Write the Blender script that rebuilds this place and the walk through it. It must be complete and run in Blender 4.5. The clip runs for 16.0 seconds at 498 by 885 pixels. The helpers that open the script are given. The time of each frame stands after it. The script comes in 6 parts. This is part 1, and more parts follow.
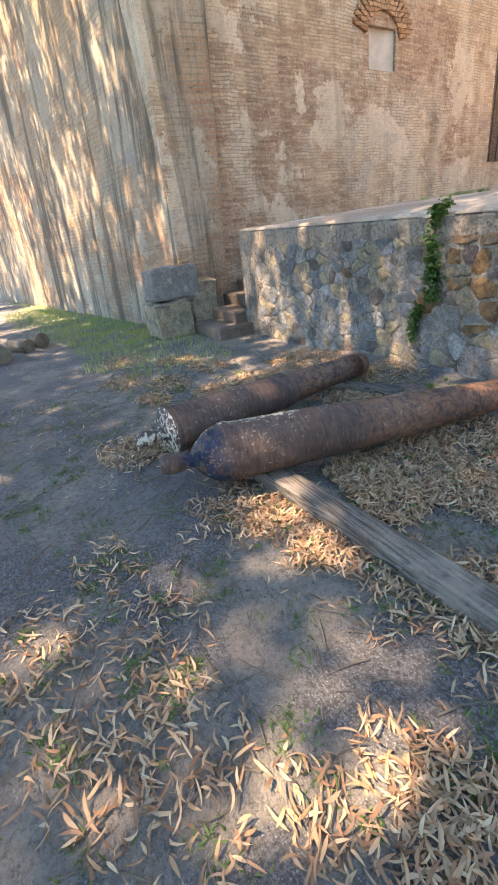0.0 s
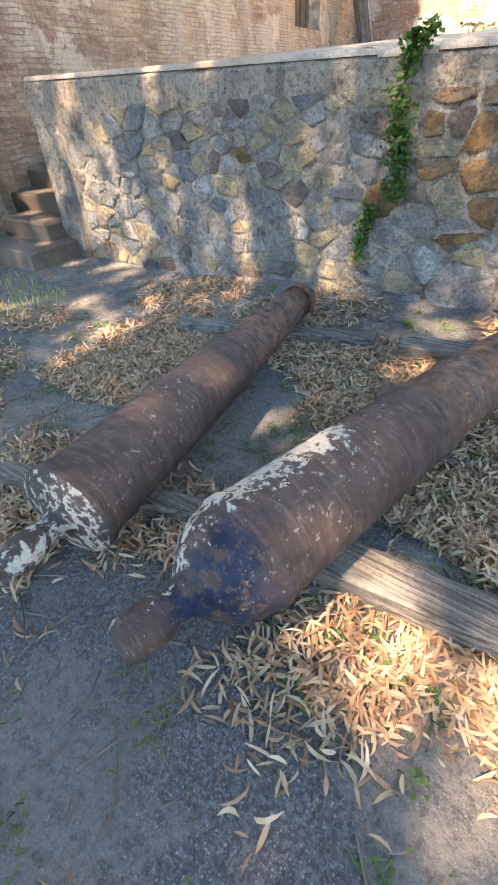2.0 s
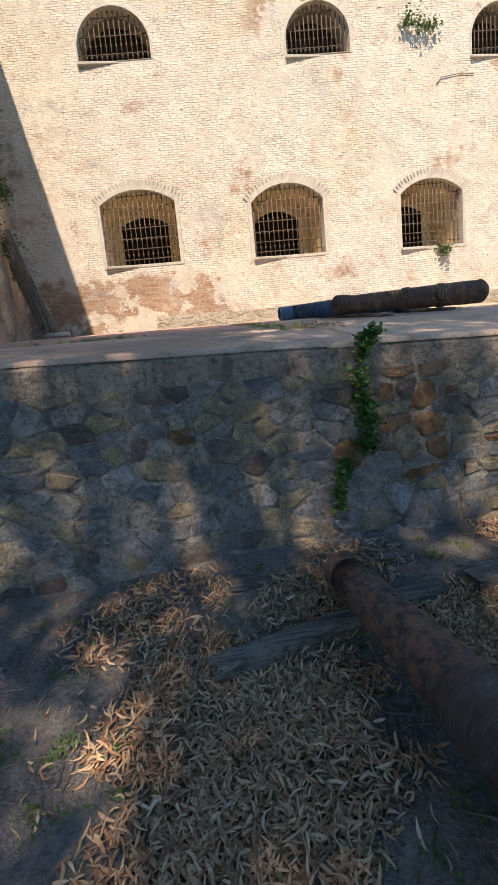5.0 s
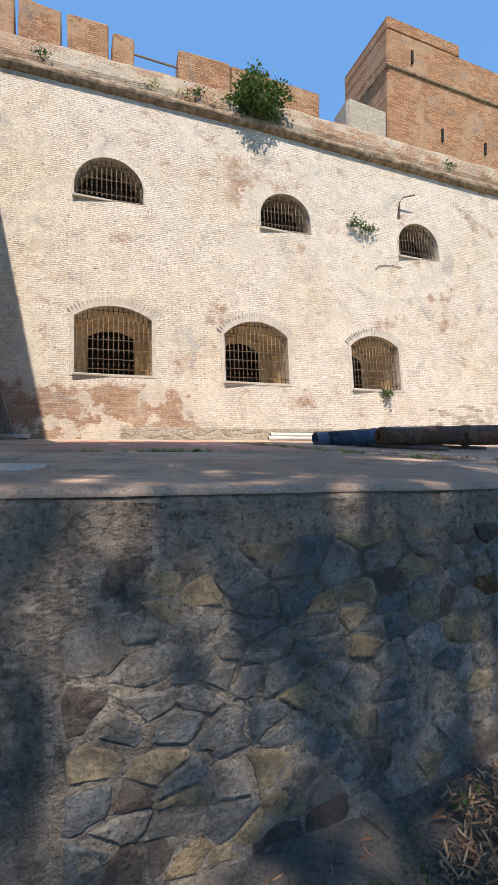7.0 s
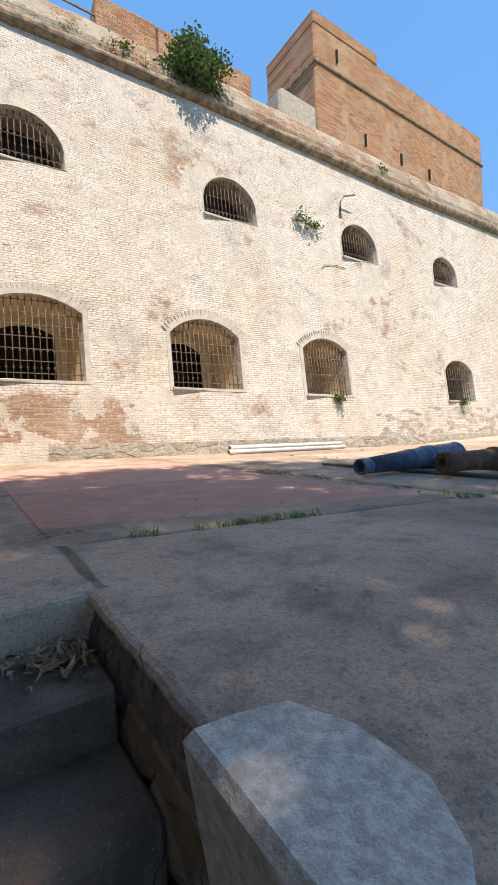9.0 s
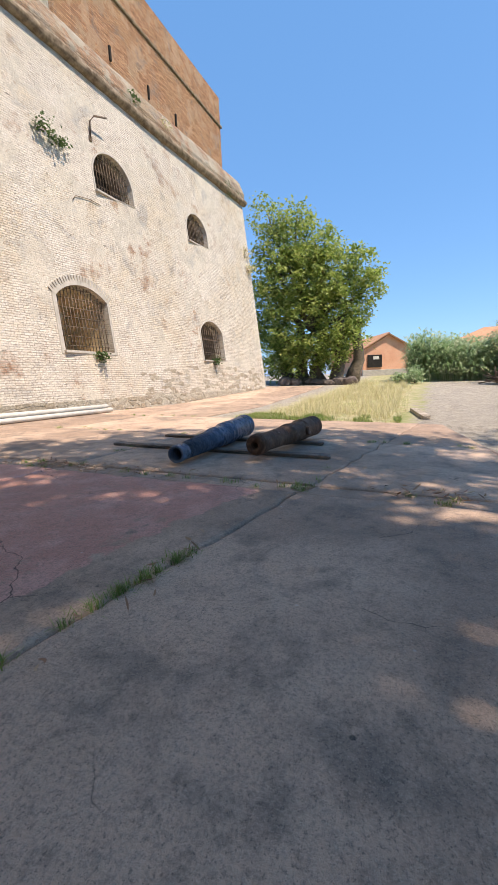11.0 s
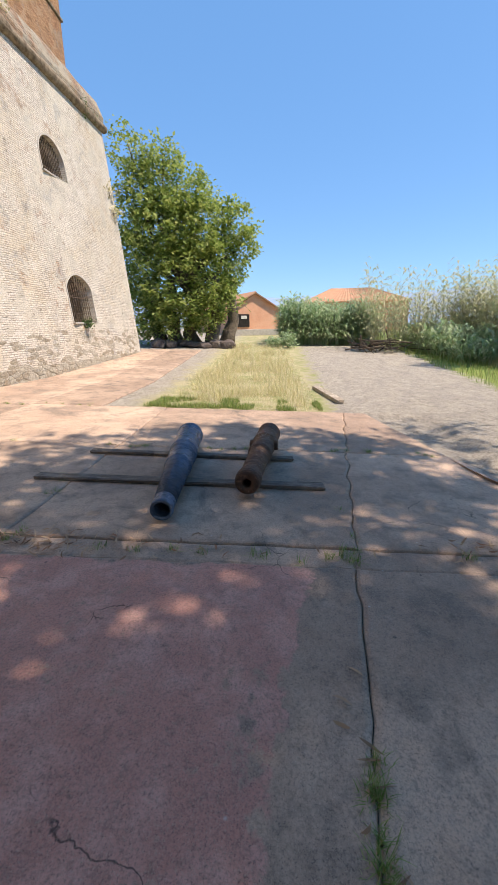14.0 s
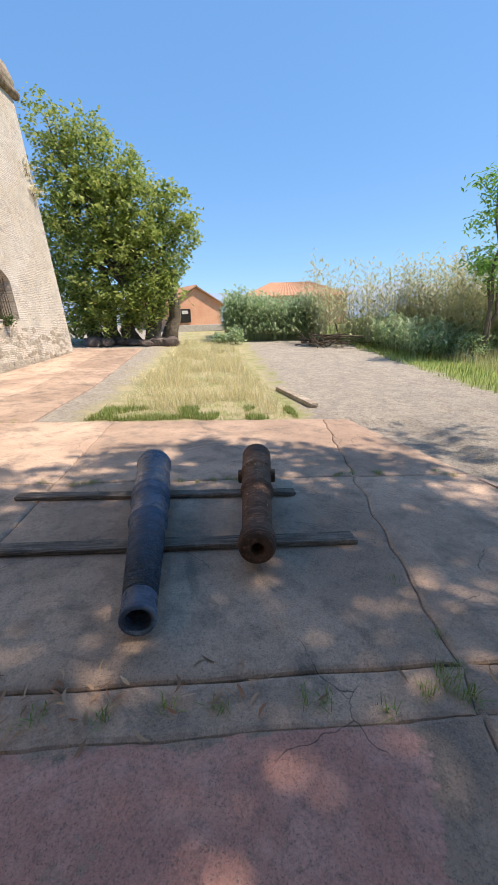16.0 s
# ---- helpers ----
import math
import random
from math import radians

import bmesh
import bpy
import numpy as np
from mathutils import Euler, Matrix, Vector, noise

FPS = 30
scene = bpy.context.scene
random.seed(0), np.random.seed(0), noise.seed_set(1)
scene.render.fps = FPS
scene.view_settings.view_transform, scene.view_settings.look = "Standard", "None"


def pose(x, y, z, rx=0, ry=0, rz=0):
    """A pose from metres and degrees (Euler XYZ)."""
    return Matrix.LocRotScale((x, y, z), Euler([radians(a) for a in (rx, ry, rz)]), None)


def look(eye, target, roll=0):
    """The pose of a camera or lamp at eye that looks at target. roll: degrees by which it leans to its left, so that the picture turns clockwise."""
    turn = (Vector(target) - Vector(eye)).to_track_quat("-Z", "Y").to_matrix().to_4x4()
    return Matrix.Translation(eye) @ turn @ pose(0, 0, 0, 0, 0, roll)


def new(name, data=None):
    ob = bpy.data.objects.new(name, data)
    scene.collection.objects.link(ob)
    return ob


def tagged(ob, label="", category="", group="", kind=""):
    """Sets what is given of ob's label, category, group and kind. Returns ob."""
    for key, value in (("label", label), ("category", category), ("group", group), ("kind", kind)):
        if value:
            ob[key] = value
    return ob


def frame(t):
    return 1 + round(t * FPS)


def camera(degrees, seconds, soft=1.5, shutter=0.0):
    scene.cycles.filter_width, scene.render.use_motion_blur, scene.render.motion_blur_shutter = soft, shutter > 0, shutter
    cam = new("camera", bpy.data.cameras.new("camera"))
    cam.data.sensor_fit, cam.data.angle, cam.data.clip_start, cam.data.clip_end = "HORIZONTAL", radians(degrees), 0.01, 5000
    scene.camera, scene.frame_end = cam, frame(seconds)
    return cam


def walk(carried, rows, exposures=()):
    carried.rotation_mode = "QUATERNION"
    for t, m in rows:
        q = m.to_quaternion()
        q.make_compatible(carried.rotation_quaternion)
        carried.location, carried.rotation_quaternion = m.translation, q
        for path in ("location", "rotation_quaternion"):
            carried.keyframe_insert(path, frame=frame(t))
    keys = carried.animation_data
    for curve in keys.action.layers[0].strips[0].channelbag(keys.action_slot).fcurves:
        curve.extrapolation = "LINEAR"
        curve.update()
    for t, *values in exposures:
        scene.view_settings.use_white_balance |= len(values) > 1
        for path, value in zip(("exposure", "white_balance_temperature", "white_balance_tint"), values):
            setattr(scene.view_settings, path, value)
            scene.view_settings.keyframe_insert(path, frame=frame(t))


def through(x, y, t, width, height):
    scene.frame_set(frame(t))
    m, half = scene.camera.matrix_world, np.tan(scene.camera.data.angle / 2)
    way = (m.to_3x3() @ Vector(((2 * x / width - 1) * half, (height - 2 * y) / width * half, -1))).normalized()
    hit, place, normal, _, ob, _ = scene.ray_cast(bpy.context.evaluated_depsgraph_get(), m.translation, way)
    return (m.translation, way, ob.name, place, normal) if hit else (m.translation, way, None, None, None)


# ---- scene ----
cam = camera(60.2, 16.0, 0.75)
PATH = [
    (0, (6.095, -3.183, 1.411), (4.475, -2.4, 0.538), -6.9),
    (0.5, (5.615, -3.076, 1.325), (4.062, -2.335, 0.305), -7.2),
    (1, (5.186, -3.064, 1.279), (3.83, -2.154, 0.125), -5.3),
    (1.5, (4.839, -3.009, 1.248), (3.656, -1.949, 0.032), -5.8),
    (1.6, (4.763, -2.975, 1.232), (3.609, -1.885, 0.015), -5.9),
    (2, (4.463, -2.876, 1.243), (3.511, -1.645, -0.013), -3.9),
    (2.5, (4.179, -2.94, 1.188), (3.724, -1.497, -0.12), 2.1),
    (3, (3.933, -2.907, 1.176), (3.577, -1.45, -0.148), -1.9),
    (3.5, (3.621, -2.81, 1.222), (3.393, -1.332, -0.106), -4.8),
    (4, (3.237, -2.833, 1.288), (3.325, -1.24, 0.082), -0.1),
    (4.1, (3.17, -2.81, 1.301), (3.299, -1.184, 0.144), 1.5),
    (4.5, (2.888, -2.71, 1.37), (3.062, -0.93, 0.476), -1.1),
    (4.8, (2.653, -2.572, 1.441), (2.854, -0.672, 0.851), -6.5),
    (5, (2.488, -2.523, 1.47), (2.689, -0.592, 0.992), -4.9),
    (5.1, (2.413, -2.513, 1.481), (2.618, -0.567, 1.069), -5.4),
    (5.2, (2.314, -2.527, 1.484), (2.507, -0.573, 1.104), -3.1),
    (7.3, (0.324, -1.257, 1.600), (1.053, 0.603, 1.702), -1.0),
    (7.5, (0.232, -1.004, 1.605), (0.972, 0.85, 1.744), -1.3),
    (8, (-0.128, -0.349, 1.712), (0.582, 1.515, 1.865), -2.7),
    (8.5, (-0.475, 0.25, 1.912), (0.414, 2.039, 2.013), -5.9),
    (9, (-0.419, 0.623, 2.097), (0.702, 2.279, 2.114), -2.3),
    (9.5, (-0.54, 0.924, 2.307), (0.866, 2.342, 2.204), -2.3),
    (10, (-0.612, 1.103, 2.441), (1.029, 2.234, 2.271), -0.9),
    (10.2, (-0.554, 1.202, 2.425), (1.143, 2.246, 2.249), -1.5),
    (12.3, (-0.341, 2.501, 3.081), (1.556, 2.965, 2.646), -2.6),
    (12.5, (-0.308, 2.598, 3.159), (1.596, 3.024, 2.721), -3.0),
    (13, (-0.085, 2.824, 3.300), (1.839, 3.113, 2.837), -2.6),
    (13.5, (0.072, 3.148, 3.363), (2.007, 3.299, 2.880), -3.4),
    (14, (0.297, 3.425, 3.365), (2.226, 3.530, 2.847), -1.2),
    (14.5, (0.755, 3.616, 3.331), (2.624, 3.712, 2.625), -1.9),
    (15, (1.076, 3.784, 3.296), (2.926, 3.799, 2.538), -1.0),
    (15.5, (1.380, 3.926, 3.293), (3.224, 3.777, 2.532), -0.5),
    (16, (1.784, 3.954, 3.361), (3.702, 3.790, 2.817), -1.9),
]
walk(cam, [(t, look(eye, target, roll)) for t, eye, target, roll in PATH],
     [(0, 2.4, 11000, 22), (1.5, 2.75, 11000, 22), (3.5, 2.8, 12000, 25), (4.0, 2.3, 11000, 23), (4.5, 1.55, 9500, 19), (5.0, 0.82, 8800, 18), (8.0, 0.66, 7700, 14), (9.0, 0.78, 7700, 14), (10.0, 0.68, 7800, 15), (12.5, 0.58, 7900, 16), (16.0, 0.55, 7900, 16)])

# ---- world, sun, exposure ----
SUN_TO = Vector((-0.14, -0.62, 1.12)).normalized()
world = bpy.data.worlds.new("sky_world")
scene.world = world
world.use_nodes = True
wn = world.node_tree
sky = wn.nodes.new("ShaderNodeTexSky")
sky.sky_type = "NISHITA"
sky.sun_disc = False
sky.sun_elevation = math.asin(SUN_TO.z)
sky.sun_rotation = math.atan2(SUN_TO.x, SUN_TO.y)
sky.air_density, sky.dust_density, sky.ozone_density = 1.0, 0.0, 1.0
tone = wn.nodes.new("ShaderNodeMix")
tone.data_type, tone.blend_type = "RGBA", "MULTIPLY"
tone.inputs[0].default_value, tone.inputs[7].default_value = 1.0, (0.69, 0.95, 1.23, 1.0)
even = wn.nodes.new("ShaderNodeMix")
even.data_type = "RGBA"
even.inputs[0].default_value, even.inputs[7].default_value = 0.6, (0.52, 1.90, 4.5, 1.0)
wn.links.new(sky.outputs[0], tone.inputs[6])
wn.links.new(tone.outputs[2], even.inputs[6])
wn.links.new(even.outputs[2], wn.nodes["Background"].inputs[0])
wn.nodes["Background"].inputs[1].default_value = 0.15
sun = new("sun", bpy.data.lights.new("sun", "SUN"))
sun.data.energy, sun.data.angle, sun.data.color = 4.2, radians(0.6), (1.0, 0.97, 0.93)
sun.matrix_world = look((0, -20, 40), tuple(Vector((0, -20, 40)) - SUN_TO))


# ---- materials ----
class Mat:
    """A small builder for node materials."""

    def __init__(self, name, rough=0.85, metal=0.0):
        self.mat = bpy.data.materials.new(name)
        self.mat.use_nodes = True
        self.tree = self.mat.node_tree
        self.bsdf = self.tree.nodes["Principled BSDF"]
        self.bsdf.inputs["Roughness"].default_value = rough
        self.bsdf.inputs["Metallic"].default_value = metal
        self.bsdf.inputs["Specular IOR Level"].default_value = 0.3
        self.geo = self.node("ShaderNodeNewGeometry")
        self.info = self.node("ShaderNodeObjectInfo")
        self.coord = self.node("ShaderNodeTexCoord").outputs["Object"]
        self.world = self.geo.outputs["Position"]

    def node(self, kind, operation="", feature="", interpolation_type="", blend_type="", data_type="", offset=None):
        n = self.tree.nodes.new(kind)
        if operation:
            n.operation = operation
        if feature:
            n.feature = feature
        if interpolation_type:
            n.interpolation_type = interpolation_type
        if data_type:
            n.data_type = data_type
        if blend_type:
            n.blend_type = blend_type
        if offset is not None:
            n.offset = offset
        return n

    def link(self, a, b):
        self.tree.links.new(a, b)

    def put(self, socket, v):
        if isinstance(v, bpy.types.NodeSocket):
            self.link(v, socket)
        elif isinstance(v, (tuple, list)) and len(v) == 3 and socket.type == "RGBA":
            socket.default_value = (*v, 1)
        else:
            socket.default_value = v

    def noise(self, scale, detail=4, rough=0.55, at=None, distort=0.0):
        n = self.node("ShaderNodeTexNoise")
        n.inputs["Scale"].default_value, n.inputs["Detail"].default_value = scale, detail
        n.inputs["Roughness"].default_value, n.inputs["Distortion"].default_value = rough, distort
        self.link(at or self.world, n.inputs["Vector"])
        return n.outputs["Fac"]

    def voronoi(self, scale, feature="F1", at=None, out="Distance"):
        n = self.node("ShaderNodeTexVoronoi", feature=feature)
        n.inputs["Scale"].default_value = scale
        self.link(at or self.world, n.inputs["Vector"])
        return n.outputs[out]

    def ramp(self, fac, lo, hi, a=0.0, b=1.0):
        n = self.node("ShaderNodeMapRange", interpolation_type="SMOOTHSTEP")
        for i, v in enumerate((fac, lo, hi, a, b)):
            self.put(n.inputs[i], v)
        return n.outputs[0]

    def math(self, op, a, b=0.0):
        n = self.node("ShaderNodeMath", operation=op)
        self.put(n.inputs[0], a), self.put(n.inputs[1], b)
        return n.outputs[0]

    def mix(self, fac, a, b, blend="MIX"):
        n = self.node("ShaderNodeMix", data_type="RGBA", blend_type=blend)
        self.put(n.inputs[0], fac), self.put(n.inputs[6], a), self.put(n.inputs[7], b)
        return n.outputs[2]

    def stretch(self, sx, sy, sz, rot=(0, 0, 0), at=None):
        n = self.node("ShaderNodeMapping")
        n.inputs["Scale"].default_value = (sx, sy, sz)
        n.inputs["Rotation"].default_value = [radians(r) for r in rot]
        self.link(at or self.world, n.inputs[0])
        return n.outputs[0]

    def flat(self, u, v="Z", at=None):
        """Wall coordinates: u along the wall, z up."""
        s, c = self.node("ShaderNodeSeparateXYZ"), self.node("ShaderNodeCombineXYZ")
        self.link(at or self.world, s.inputs[0])
        self.link(s.outputs[u], c.inputs[0]), self.link(s.outputs[v], c.inputs[1])
        return c.outputs[0]

    def bump(self, height, strength=0.5, dist=0.02, under=None):
        n = self.node("ShaderNodeBump")
        n.inputs["Strength"].default_value, n.inputs["Distance"].default_value = strength, dist
        self.link(height, n.inputs["Height"])
        if under is not None:
            self.link(under, n.inputs["Normal"])
        self.link(n.outputs[0], self.bsdf.inputs["Normal"])
        return n.outputs[0]

    def done(self, color=None, rough=None):
        if color is not None:
            self.put(self.bsdf.inputs["Base Color"], color)
        if rough is not None:
            self.put(self.bsdf.inputs["Roughness"], rough)
        return self.mat


def road_material():
    m = Mat("gravel_ground", 0.95)
    s = m.node("ShaderNodeSeparateXYZ")
    m.link(m.world, s.inputs[0])
    big, mid, fine = m.noise(0.25, 5), m.noise(2.0, 6, 0.65), m.noise(45, 4, 0.7)
    soil = m.mix(m.ramp(big, 0.38, 0.62), (0.21, 0.195, 0.185), (0.29, 0.255, 0.215))
    soil = m.mix(m.ramp(mid, 0.45, 0.7), soil, (0.34, 0.30, 0.25))
    soil = m.mix(m.ramp(m.noise(14, 6, 0.75), 0.5, 0.7, 0, 0.5), soil, (0.14, 0.13, 0.12))
    tar = m.mix(m.ramp(m.noise(70, 3, 0.8), 0.40, 0.62), (0.075, 0.075, 0.08), (0.24, 0.235, 0.235))
    tar = m.mix(m.ramp(m.voronoi(75), 0.12, 0.30, 0.9, 0.0), tar, (0.42, 0.41, 0.40))
    tar = m.mix(m.ramp(m.voronoi(130), 0.10, 0.28, 0.8, 0.0), tar, (0.03, 0.03, 0.03))
    soil = m.mix(m.ramp(m.math("ADD", m.noise(1.1, 7, 0.7), m.math("MULTIPLY", fine, 0.12)), 0.60, 0.52, 0, 0.85), soil, tar)
    road = m.mix(m.ramp(mid, 0.35, 0.65), (0.40, 0.355, 0.30), (0.52, 0.46, 0.375))
    road = m.mix(m.ramp(m.noise(9, 5, 0.8), 0.50, 0.60, 0, 0.6), road, (0.20, 0.17, 0.13))
    road = m.mix(m.ramp(m.noise(5, 6, 0.8, distort=1.0), 0.57, 0.62, 0, 0.7), road, (0.62, 0.55, 0.43))
    up = m.ramp(s.outputs[2], 0.5, 1.1)
    c = m.mix(up, soil, road)
    c = m.mix(m.ramp(fine, 0.35, 0.75, 0.0, 0.5), c, (0.10, 0.095, 0.09))
    c = m.mix(m.ramp(m.voronoi(90), 0.05, 0.2, 0.5, 0.0), c, (0.48, 0.46, 0.42))
    c = m.mix(m.ramp(m.noise(26, 6, 0.8), 0.51, 0.61, 0, 0.6), c, (0.09, 0.082, 0.075))
    c = m.mix(m.ramp(m.voronoi(30), 0.03, 0.14, 0.55, 0.0), c, (0.36, 0.34, 0.31))
    wobble = m.math("MULTIPLY", m.math("SUBTRACT", mid, 0.5), 2.4)
    side = m.math("ADD", m.math("ADD", s.outputs[1], wobble), m.math("MULTIPLY", s.outputs[0], 0.02))
    green = m.math("MULTIPLY", m.ramp(side, -4.1, -3.3, 1.0, 0.0), m.ramp(s.outputs[0], 7, 10))
    c = m.mix(green, c, m.mix(m.ramp(fine, 0.35, 0.65), (0.17, 0.25, 0.06), (0.30, 0.34, 0.10)))
    lawn = m.math("MULTIPLY", m.ramp(side, 1.9, 2.5), m.ramp(s.outputs[0], 9.4, 9.9))
    lawn = m.math("MULTIPLY", lawn, m.ramp(side, 6.2, 7.2, 1.0, 0.0))
    c = m.mix(lawn, c, m.mix(m.ramp(mid, 0.4, 0.65), (0.44, 0.38, 0.23), (0.27, 0.29, 0.12)))
    moss = m.math("MULTIPLY", m.ramp(m.math("SUBTRACT", s.outputs[1], m.math("MULTIPLY", s.outputs[0], 0.06)), -2.6, -1.9), m.ramp(s.outputs[0], -1.6, 0.6, 1.0, 0.0))
    moss = m.math("MULTIPLY", moss, m.ramp(s.outputs[2], 0.3, 0.5, 1.0, 0.0))
    c = m.mix(m.math("MULTIPLY", moss, m.ramp(mid, 0.4, 0.6)), c, (0.20, 0.25, 0.06))
    warped = m.node("ShaderNodeVectorMath", operation="ADD")
    wn2 = m.node("ShaderNodeTexNoise")
    wn2.inputs["Scale"].default_value, wn2.inputs["Detail"].default_value = 5.0, 5.0
    m.link(m.world, wn2.inputs["Vector"]), m.link(m.world, warped.inputs[0]), m.link(wn2.outputs["Color"], warped.inputs[1])
    crack = m.voronoi(2.0, "DISTANCE_TO_EDGE", at=warped.outputs[0])
    c = m.mix(m.math("MULTIPLY", m.ramp(crack, 0.0, 0.010, 0.7, 0.0), m.math("MULTIPLY", m.ramp(mid, 0.45, 0.6), m.math("SUBTRACT", 1.0, up))), c, (0.05, 0.045, 0.04))
    b = m.bump(mid, 0.45, 0.04)
    b = m.bump(m.noise(14, 6, 0.75), 0.5, 0.02, b)
    b = m.bump(m.noise(26, 6, 0.8), 0.9, 0.03, b)
    m.bump(fine, 1.0, 0.02, b)
    return m.done(c)


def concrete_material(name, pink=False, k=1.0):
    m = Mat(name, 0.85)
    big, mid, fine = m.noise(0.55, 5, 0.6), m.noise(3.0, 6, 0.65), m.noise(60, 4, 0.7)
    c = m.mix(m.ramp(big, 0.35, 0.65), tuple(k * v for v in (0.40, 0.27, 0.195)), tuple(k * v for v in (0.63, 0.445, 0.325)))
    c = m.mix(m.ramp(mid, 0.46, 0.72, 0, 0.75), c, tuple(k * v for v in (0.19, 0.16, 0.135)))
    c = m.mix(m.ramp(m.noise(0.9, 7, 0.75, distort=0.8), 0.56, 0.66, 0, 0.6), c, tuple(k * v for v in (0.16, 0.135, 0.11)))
    if pink:
        s = m.node("ShaderNodeSeparateXYZ")
        m.link(m.world, s.inputs[0])
        w = m.math("MULTIPLY", m.math("SUBTRACT", mid, 0.5), 0.5)
        side = m.math("ADD", m.math("ADD", s.outputs[1], w), m.math("MULTIPLY", s.outputs[0], 0.17))
        a = m.ramp(side, 3.70, 3.74)
        b = m.ramp(m.math("ADD", s.outputs[0], w), 3.23, 3.28, 1.0, 0.0)
        worn = m.ramp(m.math("ADD", m.noise(1.1, 7, 0.75), m.math("MULTIPLY", fine, 0.15)), 0.44, 0.50, 0.12, 0.95)
        pinkc = m.mix(m.ramp(mid, 0.4, 0.7), (0.60, 0.275, 0.215), (0.72, 0.40, 0.325))
        c = m.mix(m.math("MULTIPLY", m.math("MULTIPLY", a, b), worn), c, pinkc)
    c = m.mix(m.ramp(fine, 0.4, 0.8, 0.0, 0.5), c, (0.09, 0.085, 0.08))
    c = m.mix(m.ramp(m.noise(16, 6, 0.8), 0.50, 0.66, 0, 0.4), c, (0.13, 0.11, 0.09))
    c = m.mix(m.ramp(m.voronoi(48), 0.05, 0.2, 0.5, 0.0), c, (0.46, 0.36, 0.27))
    c = m.mix(m.ramp(m.noise(95, 3, 0.8), 0.53, 0.68, 0, 0.6), c, (0.07, 0.064, 0.058))
    c = m.mix(m.ramp(m.noise(5.5, 8, 0.8, distort=1.2), 0.58, 0.68, 0, 0.3), c, (0.16, 0.135, 0.105))
    wv = m.node("ShaderNodeVectorMath", operation="ADD")
    wn3 = m.node("ShaderNodeTexNoise")
    wn3.inputs["Scale"].default_value, wn3.inputs["Detail"].default_value = 2.2, 6.0
    sc3 = m.node("ShaderNodeVectorMath", operation="SCALE")
    sc3.inputs[3].default_value = 0.35
    m.link(m.world, wn3.inputs["Vector"]), m.link(wn3.outputs["Color"], sc3.inputs[0]), m.link(m.world, wv.inputs[0]), m.link(sc3.outputs[0], wv.inputs[1])
    crack = m.voronoi(0.55, "DISTANCE_TO_EDGE", at=wv.outputs[0])
    c = m.mix(m.math("MULTIPLY", m.ramp(crack, 0.0, 0.0028, 0.8, 0.0), m.ramp(m.noise(1.3, 3), 0.52, 0.58)), c, (0.03, 0.027, 0.024))
    c = m.mix(m.ramp(m.voronoi(3.2), 0.02, 0.045, 0.8, 0.0), c, (0.06, 0.055, 0.05))
    c = m.mix(m.ramp(m.voronoi(4.1, at=m.stretch(1, 1, 1, (0, 0, 30))), 0.012, 0.05, 0.6, 0.0), c, (0.62, 0.57, 0.50))
    c = m.mix(m.ramp(m.noise(130, 2, 0.8), 0.54, 0.66, 0, 0.35), c, tuple(k * v for v in (0.62, 0.50, 0.38)))
    tint = m.ramp(m.info.outputs["Random"], 0, 1, 0.86, 1.14)
    n = m.node("ShaderNodeVectorMath", operation="SCALE")
    m.link(c, n.inputs[0]), m.link(tint, n.inputs[3])
    b = m.bump(mid, 0.35, 0.025)
    b = m.bump(m.noise(16, 6, 0.8), 0.5, 0.012, b)
    m.bump(fine, 0.7, 0.008, b)
    return m.done(n.outputs[0], m.ramp(mid, 0.3, 0.7, 0.7, 0.92))


